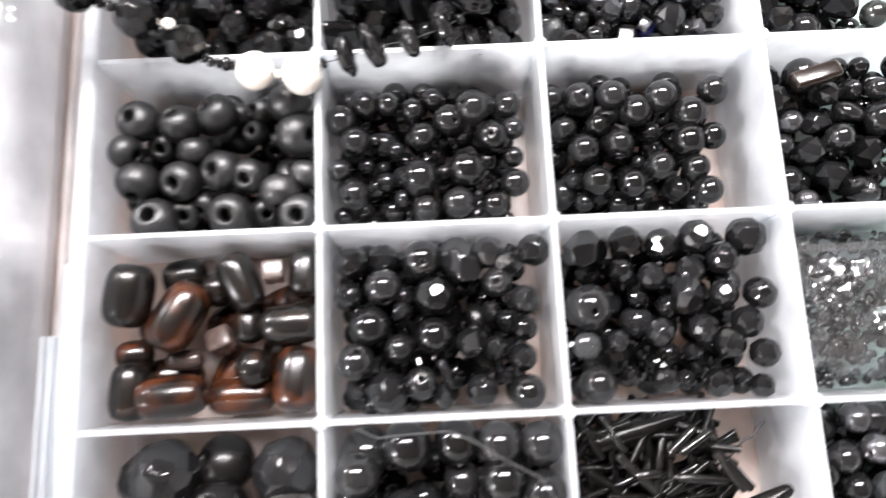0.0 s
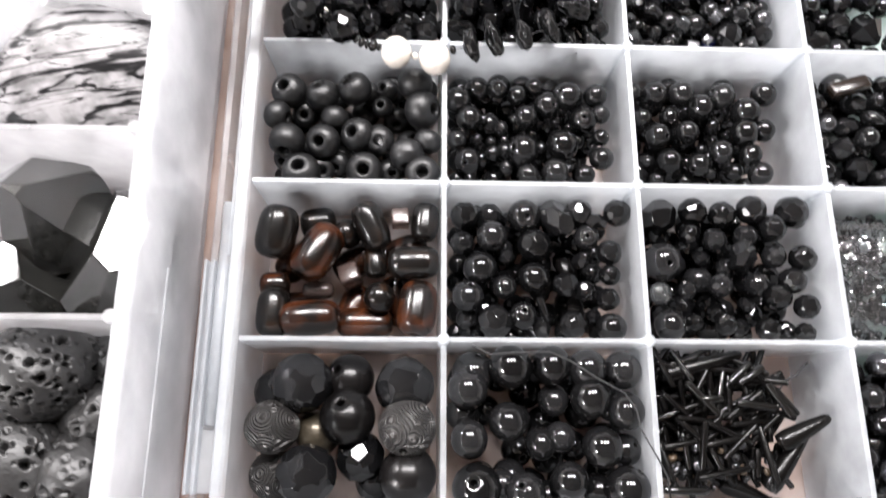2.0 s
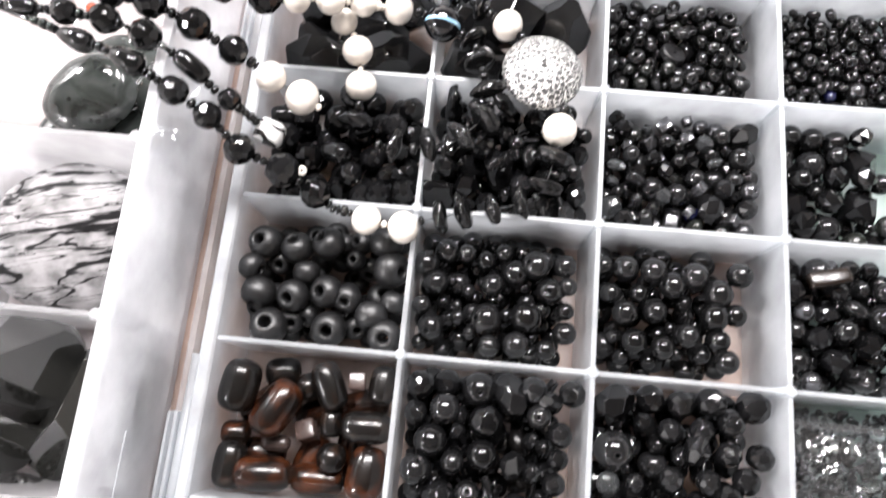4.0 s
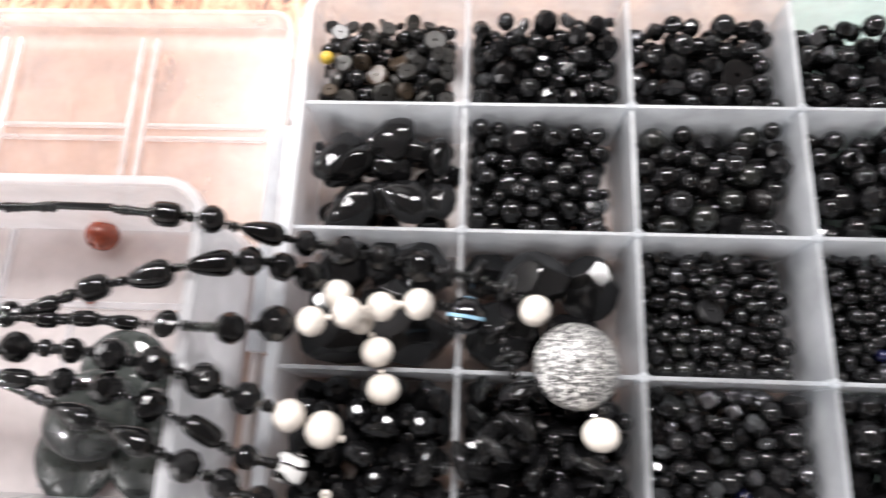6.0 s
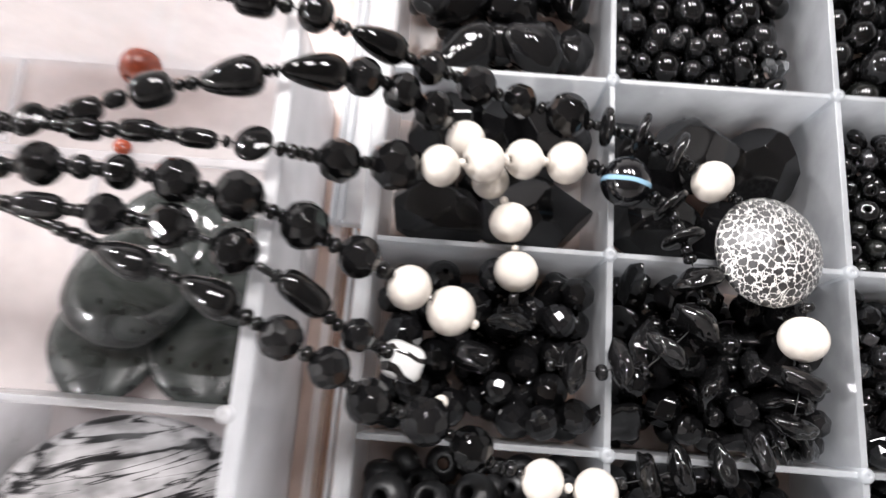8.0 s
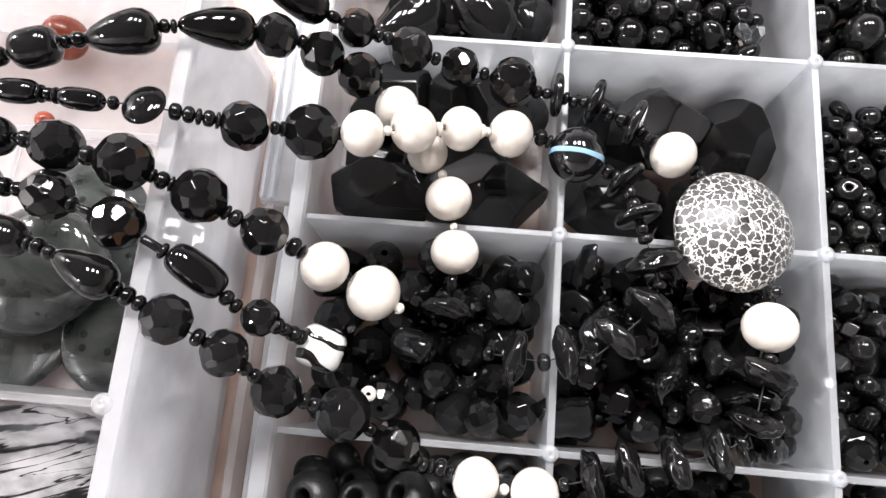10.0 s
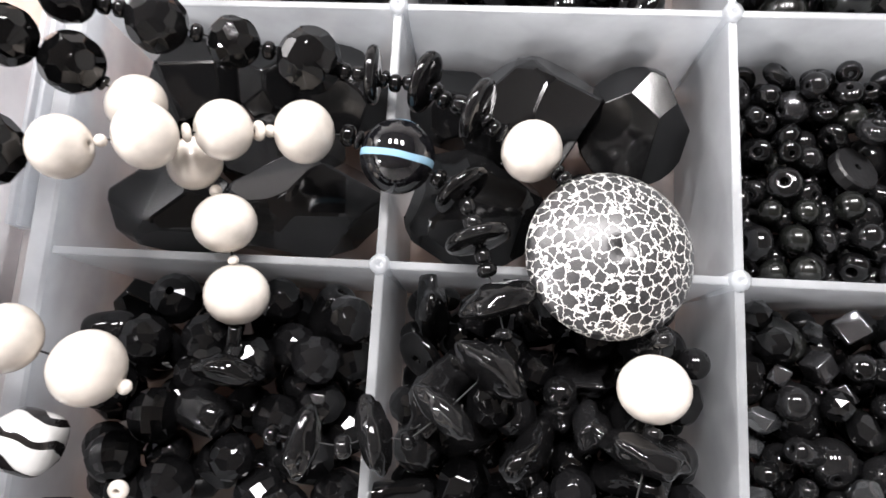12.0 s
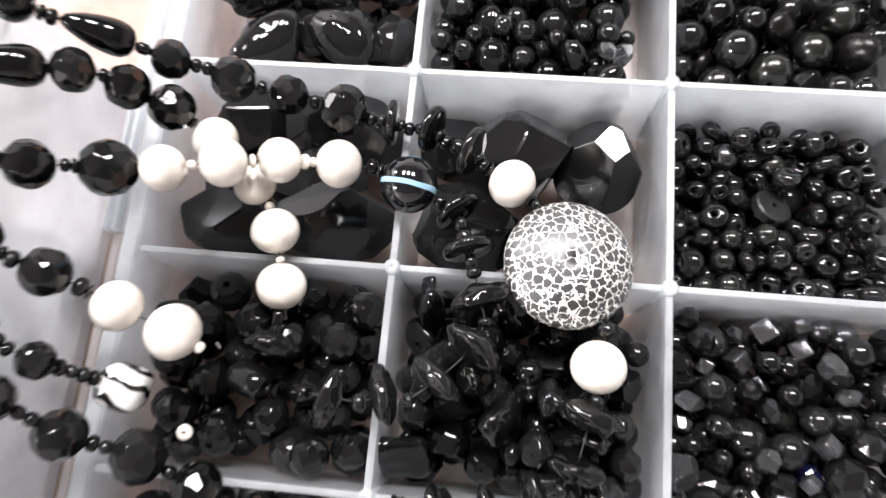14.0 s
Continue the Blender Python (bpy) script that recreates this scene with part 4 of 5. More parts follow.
def lay_beads(i, j, rows, top_z, low_z):
    """The top layer of a compartment: kind (a dash: sunk between the others), millimetres from the compartment's corner, radius, lean of the hole."""
    rng = random.Random(7000 + 10 * i + j)
    for row in rows:
        k, *v = row.split()
        z = low_z if k.endswith("-") else top_z + rng.uniform(-0.0005, 0.0005)
        v = [float(a) for a in v]
        r = v[2] / 1000 * (1.06 if j == 1 else 1.08)
        turn, size = any_turn(rng), (r, r, r)
        k = k.rstrip("-")
        mesh, surface, shape = {"d": (SHAPE["donut"], "matte", "donut"), "r": (SHAPE["round"], "black", "round"), "R": (SHAPE["round"], "black", "round"), "f": (rng.choice(BALLS), "facet", "ball"),
                                "n": (rng.choice(GEMS), "nugget", "gem"), "t": (SHAPE["tube"], "black", "tube"), "c": (SHAPE["cabochon"], "smoke", "cabochon")}[k]
        if k == "d":
            lx, ly = (v[3] / 8 / v[2], -v[4] / 8 / v[2]) if len(v) > 4 else (rng.uniform(-0.6, 0.6), rng.uniform(-0.6, 0.6))
            turn, size = along((lx, ly - 0.2, math.sqrt(max(0.04, 1 - lx * lx - ly * ly)))), (r * 1.06, r * 1.06, r * 1.22)
        elif k == "R":
            turn = along((0.05, -0.25, 1.0))
        elif k == "n":
            size = (r * 1.35, r * 0.95, r * 0.95)
        elif k == "t":
            size = (r * 0.55, r * 0.55, r * 1.6)
        elif k == "c":
            turn = along((0.1, -0.1, 1.0))
        size_word = "small_" if r < 0.00225 else "large_" if r > 0.0033 else ""
        thing(size_word + {"f": "faceted_bead", "n": "nugget_bead"}.get(k, shape + "_bead"), mesh, MAT[surface], scaled((X0 + i * PX + v[0] / 1000, ROW_Y[j] + v[1] / 1000, z), turn, size),
              "%s %s bead in a tray compartment" % (WORD[shape], HUE[surface]), "bead", "beads in compartment %s%d" % ("ABCD"[i], j + 1))


MIXED = [(4, "round", "black", 0.8, 1.1), (3, "facet", "facet", 0.8, 1.15), (1, "oval", "black", 0.9, 1.4), (1, "round", "grey", 0.7, 1.0), (1, "gem", "nugget", 0.9, 1.3), (1, "rondelle", "black", 0.8, 1.1), (0.5, "cube", "grey", 0.8, 1.1)]
ROUND = [(8, "round", "black", 0.75, 1.12), (1, "rondelle", "black", 0.8, 1.0), (0.4, "facet", "facet", 0.8, 1.0)]
# bottom row
fill_cell(0, 0, 0.019, [(1, "facet", "facet", 0.9, 1.1), (1, "facet_fine", "facet", 0.9, 1.1)], 0.0030, 0.0036)
fill_cell(1, 0, 0.017, [(1, "gem", "nugget", 0.9, 1.2), (1, "chip", "black", 0.9, 1.3)], 0.0052, 0.0070)
fill_cell(2, 0, 0.021, ROUND, 0.0034, 0.0039, right=0.004)
fill_cell(3, 0, 0.019, MIXED, 0.0024, 0.0032)
# row of the large beads
fill_cell(1, 1, 0.0140, [(1, "round", "black", 1, 1)], 0.0036, 0.0041)
lay_beads(1, 1, (
    "r- 6.7 27.8 4.4", "r 5.2 24.3 4.0", "r 14.1 28.9 4.4", "r 22.9 29.3 4.0", "r 30.3 28.6 3.9", "r 37.8 28.3 3.8", "r 30.7 22.6 4.1", "r 37.8 20.0 3.8",
    "r- 23.6 22.2 3.3", "r 13.4 17.8 3.8", "r 5.4 14.4 3.7", "r- 20.6 13.3 3.3", "r- 24.8 14.7 3.1", "r 32.7 12.8 4.0", "r- 38.2 12.2 3.3", "r 6.9 4.9 4.7",
    "r 16.6 4.1 3.8", "r 25.7 6.3 3.7", "r 37.4 5.0 4.2", "r- 12.5 5.5 2.8", "r- 32.2 4.3 3.1", "r- 21.8 3.2 2.9", "r- 3.8 19.3 3.1"), 0.0203, 0.0165)
for x, y, z, sx, sy, sz, a in ((0.0150, 0.0262, 0.0120, 0.0125, 0.0062, 0.0068, 6), (0.0330, 0.0240, 0.0110, 0.0080, 0.0070, 0.0065, 50)):
    thing("large_chip_bead", CHIPS[int(a) % 5], BLACK, scaled((X0 + PX + x, ROW_Y[0] + y, z), Euler((0.2, 0.1, radians(a))).to_quaternion(), (sx, sy, sz)), "irregular polished glossy black glass bead in a tray compartment", "bead", "beads in compartment B1")
fill_cell(3, 1, 0.020, MIXED + [(2, "gem", "smoke", 0.8, 1.0)], 0.0024, 0.0034)
# row of the amber beads
fill_cell(1, 2, 0.0158, [(5, "facet_fine", "facet", 0.85, 1.15), (4, "round", "black", 0.8, 1.1), (2, "ball", "facet", 0.9, 1.2), (1, "oval", "satin", 1, 1.3), (1, "tube", "grey", 0.8, 1.0)], 0.0026, 0.0033, right=0.003)
lay_beads(1, 2, (
    "f 4.8 28.1 3.0", "f- 10.5 28.9 3.1", "r 10.7 23.3 3.2", "R 18.0 28.2 3.5", "n 25.2 27.6 3.8", "f 30.1 29.1 2.9", "n 34.0 26.8 2.0", "f 38.7 29.1 2.9",
    "f 4.2 21.9 2.5", "f 20.0 21.4 3.5", "n 13.9 18.8 1.9", "f- 25.1 23.1 1.6", "r 31.7 23.5 2.6", "n 30.2 18.1 1.9", "f 36.5 20.0 2.6", "f 36.2 14.9 2.2",
    "r 8.1 16.2 3.5", "r 13.3 12.1 2.5", "r 19.7 14.2 3.2", "n 26.5 12.7 2.8", "f 30.7 11.5 2.1", "f 35.6 9.6 2.4", "r 5.4 10.0 3.2", "r- 5.3 5.6 2.2", "f 11.0 4.5 3.5",
    "r 17.1 5.8 2.8", "t 21.6 7.3 1.5", "n 21.2 3.4 1.9", "f 27.9 4.1 2.8", "r 36.0 3.5 3.0", "f- 7.6 1.9 1.5", "f- 15.0 2.0 1.5", "f- 33.2 6.5 1.6"), 0.0200, 0.0165)
fill_cell(2, 2, 0.0158, [(6, "ball", "facet", 0.9, 1.1), (3, "facet_fine", "facet", 0.85, 1.1), (2, "round", "black", 0.8, 1.3)], 0.0026, 0.0033, right=0.0035)
lay_beads(2, 2, (
    "n 6.2 28.4 3.8", "f 14.1 29.8 3.0", "f 20.7 29.2 2.9", "f 27.3 30.3 3.1", "f 36.6 30.0 3.5", "f- 7.1 24.8 2.2", "f 12.6 24.5 2.2", "f 18.5 23.3 2.5",
    "f 25.3 24.0 2.5", "f 31.6 26.1 2.9", "f- 39.5 29.3 2.0", "R 6.2 18.0 4.0", "f- 16.4 20.2 2.0", "n 24.4 19.5 3.0", "f 31.1 19.5 2.5", "f 38.0 19.4 2.8",
    "c 5.4 11.0 2.4", "f 11.0 11.7 1.9", "f 18.9 13.0 2.5", "f 26.9 13.4 2.5", "f 34.9 14.2 2.8", "f 31.3 10.6 2.8", "f 37.5 8.5 2.6", "r 6.7 4.2 3.2",
    "f- 13.7 5.4 1.8", "f- 18.4 7.4 2.0", "f- 25.6 9.3 1.8", "f 19.0 4.4 2.2", "f- 23.7 4.3 1.8", "f 28.4 3.5 2.5", "f- 34.4 3.1 1.5", "f 36.1 2.7 2.1"), 0.0200, 0.0165)
# row of the matte rings
fill_cell(0, 3, 0.0145, [(1, "donut", "matte", 0.9, 1.1)], 0.0032, 0.0038)
lay_beads(0, 3, (
    "d 6.2 24.1 3.5 -8 -6", "d 4.0 17.9 2.9 25 5", "d 13.8 23.4 3.4 -6 -18", "d- 9.6 20.3 2.8", "d 16.9 17.7 2.8 0 -26", "d 21.3 25.0 3.5 -14 -14", "d- 24.5 26.2 2.2",
    "d- 28.4 26.7 2.5", "d 35.3 26.5 3.6 0 -30", "d 37.1 20.0 3.8 25 0", "d- 27.6 22.5 2.2", "d 6.4 11.9 3.6 -4 26", "d 14.6 11.8 3.4 -7 5", "d 22.5 13.3 3.4 -12 -2",
    "d 27.4 12.3 3.0 -2 6", "d 33.7 8.7 3.4 2 30", "d 38.4 12.2 2.8 5 -25", "d- 6.4 9.2 3.2", "d 10.1 4.1 3.8 -2 -12", "d- 14.1 6.5 2.8", "d- 17.9 8.0 2.5",
    "d 24.2 4.7 3.6 0 2", "d- 29.7 6.1 2.5", "d 37.3 4.2 3.5 0 2"), 0.0195, 0.0155)
fill_cell(1, 3, 0.0150, ROUND, 0.0026, 0.0034, right=0.003)
lay_beads(1, 3, (
    "r 3.3 22.3 2.9", "r 7.9 25.8 2.8", "r 12.6 25.4 2.1", "r 17.2 24.1 2.2", "r 21.3 26.4 2.0", "r 24.2 21.8 2.9", "r 28.9 24.0 3.2", "r 35.7 24.5 2.6",
    "r 5.9 18.1 2.8", "r- 9.5 19.3 1.2", "r- 13.7 17.1 1.6", "r 19.1 18.6 2.5", "r- 22.9 18.7 1.2", "r- 26.9 19.2 1.4", "r 32.5 18.2 3.0", "r 36.6 19.7 2.1",
    "r 3.0 12.4 2.1", "r- 7.8 14.1 1.5", "r- 11.1 13.6 1.2", "r 18.2 10.5 3.4", "r 27.3 11.7 3.4", "r- 22.9 12.2 1.4", "r 36.3 13.8 1.9", "r 36.4 8.8 2.6",
    "r 5.6 7.6 2.8", "r- 11.6 10.7 1.8", "r- 14.8 7.3 1.6", "r 19.3 4.4 2.4", "r 25.4 5.1 2.8", "r- 29.1 7.5 1.2", "r 32.2 4.6 2.2", "r- 3.2 4.1 1.8",
    "r- 31.4 14.2 1.8", "r- 16.9 19.5 1.2"), 0.0195, 0.0165)
fill_cell(2, 3, 0.0150, ROUND, 0.0026, 0.0034, right=0.006)
lay_beads(2, 3, (
    "r 2.7 25.7 2.2", "r 8.0 25.5 2.8", "r 14.3 25.5 2.8", "r 18.9 22.3 3.0", "r 23.9 24.9 3.0", "r 29.3 21.1 3.2", "r 34.5 26.1 2.8", "r 4.7 19.4 2.2",
    "r 11.2 19.7 2.2", "r 8.1 14.9 2.8", "r 14.9 15.7 2.5", "r- 22.2 18.7 2.0", "r 28.3 15.6 3.1", "r 33.1 16.5 2.5", "r- 19.2 12.8 1.2", "r 22.4 10.9 2.6",
    "r 29.3 10.3 2.5", "r- 6.1 9.5 1.5", "r 10.3 8.6 2.8", "r 16.8 7.7 2.5", "r- 20.8 6.9 1.4", "r- 26.5 7.2 2.0", "r 31.1 5.7 2.6", "r- 8.0 5.1 1.8", "r- 14.4 4.6 1.8"), 0.0190, 0.0160)
fill_cell(3, 3, 0.0200, MIXED + [(1, "chip", "black", 1, 1.6)], 0.0022, 0.0034, right=0.003)
# necklace rows
fill_cell(0, 4, 0.0235, [(6, "ball", "facet", 0.9, 1.1), (2, "barrel", "black", 1.0, 1.3), (3, "facet_fine", "facet", 0.9, 1.1), (1, "gem", "nugget", 1.1, 1.5)], 0.0031, 0.0037)
fill_cell(1, 4, 0.0240, [(6, "ball", "facet", 0.8, 1.1), (4, "chip", "black", 0.7, 1.0), (2, "gem", "facet", 0.9, 1.3), (2, "round", "black", 0.5, 0.7), (2, "disc", "black", 1.0, 1.3)], 0.0029, 0.0037)
fill_cell(2, 4, 0.0205, [(5, "round", "black", 0.7, 1.2), (3, "facet", "facet", 0.8, 1.3), (1.5, "gem", "smoke", 0.7, 1.2), (2.2, "cube", "grey", 0.8, 1.2), (1.6, "round", "grey", 0.7, 1.1), (0.25, "facet", "blue", 0.8, 1.0), (1.5, "oval", "green", 1.0, 1.6), (1, "barrel", "black", 0.8, 1.2), (1.5, "gem", "nugget", 1.0, 1.7)], 0.0020, 0.0028)
fill_cell(3, 4, 0.0190, [(6, "round", "black", 0.7, 1.1), (2, "facet", "facet", 0.8, 1.1), (1.5, "bicone", "facet", 1.2, 1.6), (1, "round", "green", 0.8, 1.0)], 0.0027, 0.0036, right=0.010)
fill_cell(2, 5, 0.0200, [(6, "rondelle", "black", 0.8, 1.15), (4, "donut", "black", 0.8, 1.1), (2, "round", "black", 0.6, 0.9), (0.25, "round", "grey", 1.3, 1.6), (0.25, "heishi", "matte", 1.5, 1.9), (0.8, "round", "green", 0.7, 1)], 0.0019, 0.0024, right=0.002)
fill_cell(3, 5, 0.0195, [(8, "rondelle", "black", 0.8, 1.1), (1, "round", "black", 0.8, 1.3), (0.3, "round", "grey", 1.0, 1.8), (0.15, "round", "blue", 0.9, 1.1)], 0.0016, 0.0020, right=0.002)
# upper rows
fill_cell(0, 6, 0.0120, [(6, "oval", "black", 0.9, 1.2), (1, "oval", "satin", 0.9, 1.1), (1, "chip", "black", 0.6, 0.8)], 0.0035, 0.0044)
TUMBLED = [pebble("tumbled_bead", 61 + k, 0.26, 4) for k in range(5)]
for n, row in enumerate(("9.3 21.4 19.5 7.6 4.4 55", "12.9 18.6 19.5 7.1 3.9 40", "22.5 25.6 19.5 6.3 5.1 15", "22.9 19.7 16.5 5.6 3.7 5", "35.3 21.0 19.5 4.6 3.2 85", "3.2 22.2 16.5 4.1 1.6 90", "28.6 23.8 16.5 4.9 3.2 -15", "13.4 6.2 19.5 7.1 4.4 40", "21.2 11.1 16.5 4.9 4.1 -35", "27.5 9.3 19.5 5.9 4.6 -25", "35.8 10.8 16.5 4.6 4.1 65", "31.9 7.8 16.5 4.6 1.8 -5")):
    x, y, z, half_long, half_wide, a = (float(v) for v in row.split())
    thing("tumbled_bead", TUMBLED[n % 5], BLACK, scaled((X0 + x / 1000, ROW_Y[6] + y / 1000, z / 1000), Euler((0.25 * math.sin(3 * n), 0.25 * math.cos(2 * n), radians(a))).to_quaternion(), (half_long / 900, half_wide / 870, 0.0042)),
          "large tumbled glossy black stone bead", "bead", "tumbled beads")
fill_cell(1, 6, 0.0200, ROUND + [(1, "gem", "smoke", 0.7, 1), (1, "oval", "black", 1, 1.7), (0.6, "facet", "facet", 0.8, 1.2)], 0.0020, 0.0032, right=0.003)
fill_cell(2, 6, 0.0205, [(5, "round", "black", 0.7, 1.1), (3, "round", "green", 0.9, 1.2), (1.5, "oval", "satin", 0.9, 1.4), (1, "facet", "facet", 0.8, 1), (0.8, "gem", "nugget", 1.0, 1.4), (1, "donut", "satin", 0.9, 1.1)], 0.0026, 0.0036)
fill_cell(3, 6, 0.0205, [(5, "round", "black", 0.7, 1.1), (2, "oval", "satin", 1.0, 1.7), (2, "donut", "black", 0.9, 1.2), (1, "round", "green", 0.9, 1.1), (1, "facet", "facet", 0.8, 1)], 0.0027, 0.0036)
fill_cell(0, 7, 0.0190, [(6, "heishi", "chip", 0.8, 1.2), (3, "round", "black", 0.7, 1.0), (1.5, "heishi", "brown", 0.9, 1.3), (1, "tube", "black", 0.8, 1.1)], 0.0021, 0.0028, right=0.002)
fill_cell(1, 7, 0.0215, [(6, "facet", "facet", 0.8, 1.15), (3, "round", "black", 0.8, 1.1), (1, "gem", "smoke", 0.6, 0.9), (1, "rondelle", "black", 0.9, 1.2)], 0.0025, 0.0034)
fill_cell(2, 7, 0.0205, MIXED + [(0.6, "heishi", "satin", 1.3, 1.7)], 0.0024, 0.0033)
fill_cell(3, 7, 0.0195, MIXED + [(0.8, "disc", "grey", 1.3, 1.8), (0.6, "chip", "black", 1.2, 1.8)], 0.0024, 0.0034, right=0.004)
thing("yellow_bead", SHAPE["round"], YELLOW, scaled((X0 + 0.0034, ROW_Y[7] + 0.0170, 0.0190), flat, 0.0019), "small round yellow bead on dark chips", "bead")

# the large mixed beads, millimetres from the compartment's corner
BIG = ("ball facet 12.5 25.5 17 6.4", "ball facet 6.6 24.0 10 5.6", "round satin 22.1 26.6 13 5.4", "round satin 22.3 18.6 17 5.9", "ball facet 34.1 24.9 16 6.4", "round carved 6.9 16.6 17 5.7", "round carved 34.8 16.6 18.5 6.0",
       "round speckle 15.6 15.2 12 4.9", "ball facet 14.4 7.2 17 6.3", "round carved 6.6 6.7 10 5.4", "ball facet 24.9 10.5 13 5.3", "ball facet 28.0 5.6 8 4.6", "round satin 35.0 7.0 15.5 6.0", "ball facet 35.5 15 7.5 4.6", "round satin 20.0 24.0 7.5 4.5")
for n, row in enumerate(BIG):
    shape, surface, x, y, z, r = row.split()
    mat = {"facet": FACET, "satin": SATIN, "carved": CARVED, "speckle": SPECKLE}[surface]
    words = {"facet": "large many-sided shiny black glass bead", "satin": "large round satin black bead", "carved": "large matte black bead carved with grooved arcs", "speckle": "dark bead speckled with bronze"}[surface]
    thing({"facet": "faceted_bead", "carved": "carved_bead"}.get(surface, "round_bead"), BALLS[n % 3] if shape == "ball" else SHAPE["round"], mat,
          scaled((X0 + float(x) / 1000, ROW_Y[1] + float(y) / 1000, float(z) / 1000), any_turn(random.Random(90 + n)), float(r) / 1000), words, "bead", "beads in compartment A2")

# smoky amber beads: shape, place, half width, half length, turn in the plane
AMBER_ROWS = ("barrel d 5.7 24.0 19.5 4.4 5.9 80", "barrel a 14.6 19.8 18.5 4.4 6.8 62", "barrel d 26.1 25.7 19 3.5 5.6 115", "cube c 32.5 27.2 20 2.2 2.2 5", "barrel d 38.0 27.0 18 3.1 4.4 85", "barrel d 35.6 17.5 19 3.7 5.6 2",
              "cube c 21.5 15.3 15 2.6 2.6 20", "barrel d 27.2 17.5 17 2.6 3.1 95", "barrel a 4.8 13.3 14 2.9 3.3 5", "barrel c 14.5 12.0 14.5 2.0 3.4 0", "round d 28.2 10.1 17 3.5 3.5 0", "barrel d 5.5 6.6 17 3.6 5.3 88",
              "barrel a 13.6 5.4 18 3.9 6.4 4", "barrel a 25.0 4.9 13.5 3.5 6.2 0", "barrel a 36.5 7.6 18 4.3 6.0 84", "round d 20.5 25.1 14.5 3.4 3.4 0", "barrel d 13.5 28.0 13 3.5 4.1 10",
              "barrel a 9 20 9 3.8 5.8 40", "barrel a 22 9 8 3.8 5.6 70", "barrel a 33 22 9 4 6 20", "barrel a 32 11 8 4 6 100", "barrel a 10 9 8 3.8 5.6 0", "barrel a 22 20 8 3.8 5.6 30")
for n, row in enumerate(AMBER_ROWS):
    shape, surface, x, y, z, r, h, a = row.split()
    r, h = float(r) / 1000, float(h) / 1000
    turn = along((math.cos(radians(float(a))), math.sin(radians(float(a))), random.Random(n).uniform(-0.15, 0.15)), n)
    mat, words = {"a": (AMBER, "smoky amber glass"), "d": (AMBER_DARK, "dark smoky brown glass"), "c": (AMBER_CLEAR, "pale brown clear glass")}[surface]
    thing(shape + "_bead", SHAPE[shape], mat, scaled((X0 + float(x) / 1000, ROW_Y[2] + float(y) / 1000, float(z) / 1000), turn, (r, r, h)), "%s %s bead in a tray compartment" % (words, WORD[shape]), "bead", "beads in compartment A3")

# cut nuggets under the necklace: column, place from the corner of the row, half sizes, turn
NUGGETS = ("1 18.5 22.8 15 8.4 6.8 6.0 20", "1 10.6 10.0 13 7.8 7.8 6.0 0", "1 6.4 26.0 9.5 5.4 5.4 5.2 30", "1 27 9 9 7.5 6 5 50",
           "0 10.6 8.6 13 9.6 5.6 6.0 165", "0 30.0 8.8 14 9.8 6.8 6.2 10", "0 11.4 26.0 14 7.4 5.8 6.0 30", "0 32.6 27.0 13 6.8 5.6 5.6 150", "0 21.6 28.0 12 5.4 4.6 5.2 80", "0 24.0 18.5 10 8.0 5.6 5.6 5", "0 8.0 17 8.5 6.0 5.0 5.0 60")
NUGGET_TILT = {6: -0.35, 7: 0.35, 9: 0.35, 10: -0.35}
for n, row in enumerate(NUGGETS):
    n += n > 0
    i, *v = (float(k) for k in row.split())
    thing("nugget_bead", GEMS[n % 6], NUGGET, scaled((X0 + i * PX + v[0] / 1000, ROW_Y[5] + v[1] / 1000, (v[2] + 1.3) / 1000), Euler((0.3 * math.sin(n + 2) + NUGGET_TILT.get(n, 0), 0.3 * math.cos(2 * n + 1), radians(v[6]))).to_quaternion(), (v[3] / 790, v[4] / 800, v[5] / 820)),
          "large black stone nugget with flat cut sides", "bead", "cut nuggets under the necklace")

thing("nugget_bead", cut_stone("nugget_bead", ((0.075, 0.05, 1.0, 0.74), (-0.42, -0.48, 0.76, 0.50), (0.55, -0.55, 0.62, 0.66), (-0.55, 0.55, 0.62, 0.74), (0.85, 0.35, 0.40, 0.82), (-0.9, 0.0, 0.42, 0.80)), 5), NUGGET,
      scaled((X0 + PX + 0.0322, ROW_Y[5] + 0.0225, 0.0150), flat, (0.0080, 0.0084, 0.0078)), "large black stone nugget with one bright flat side", "bead", "cut nuggets under the necklace")

# bugle tubes, horn points and loose threads
g = random.Random(5)
cx, cy = X0 + 2 * PX, ROW_Y[1]
for n in range(260):
    h = g.uniform(0.0028, 0.0058)
    a = g.choice((0.6, 2.3, 0.1, 1.4)) + g.gauss(0, 0.4)
    z = FLOOR_Z + 0.0012 + 0.0165 * (n / 260)
    spread_x = 0.0150
    thing("tube_bead", SHAPE["tube"], TUBE if n % 9 == 0 else HORN, scaled((cx + 0.0165 + g.uniform(-1, 1) * (spread_x - h * 0.4), cy + 0.0190 + g.uniform(-0.0120, 0.0125), z), along((math.cos(a), math.sin(a), g.gauss(0, 0.16))), (0.00066, 0.00066, h)), "thin black glass tube bead in a tangled heap", "bead", "tube beads")
for n in range(60):
    thing("seed_bead", SHAPE["rondelle"], g.choice((BLACK, BLACK, GREY, BROWN_CHIP)), scaled((cx + g.uniform(0.004, 0.027), cy + g.uniform(0.004, 0.016), g.uniform(0.014, 0.0195)), any_turn(g), g.uniform(0.0007, 0.0011)), "tiny black seed bead among tube beads", "bead", "seed beads")
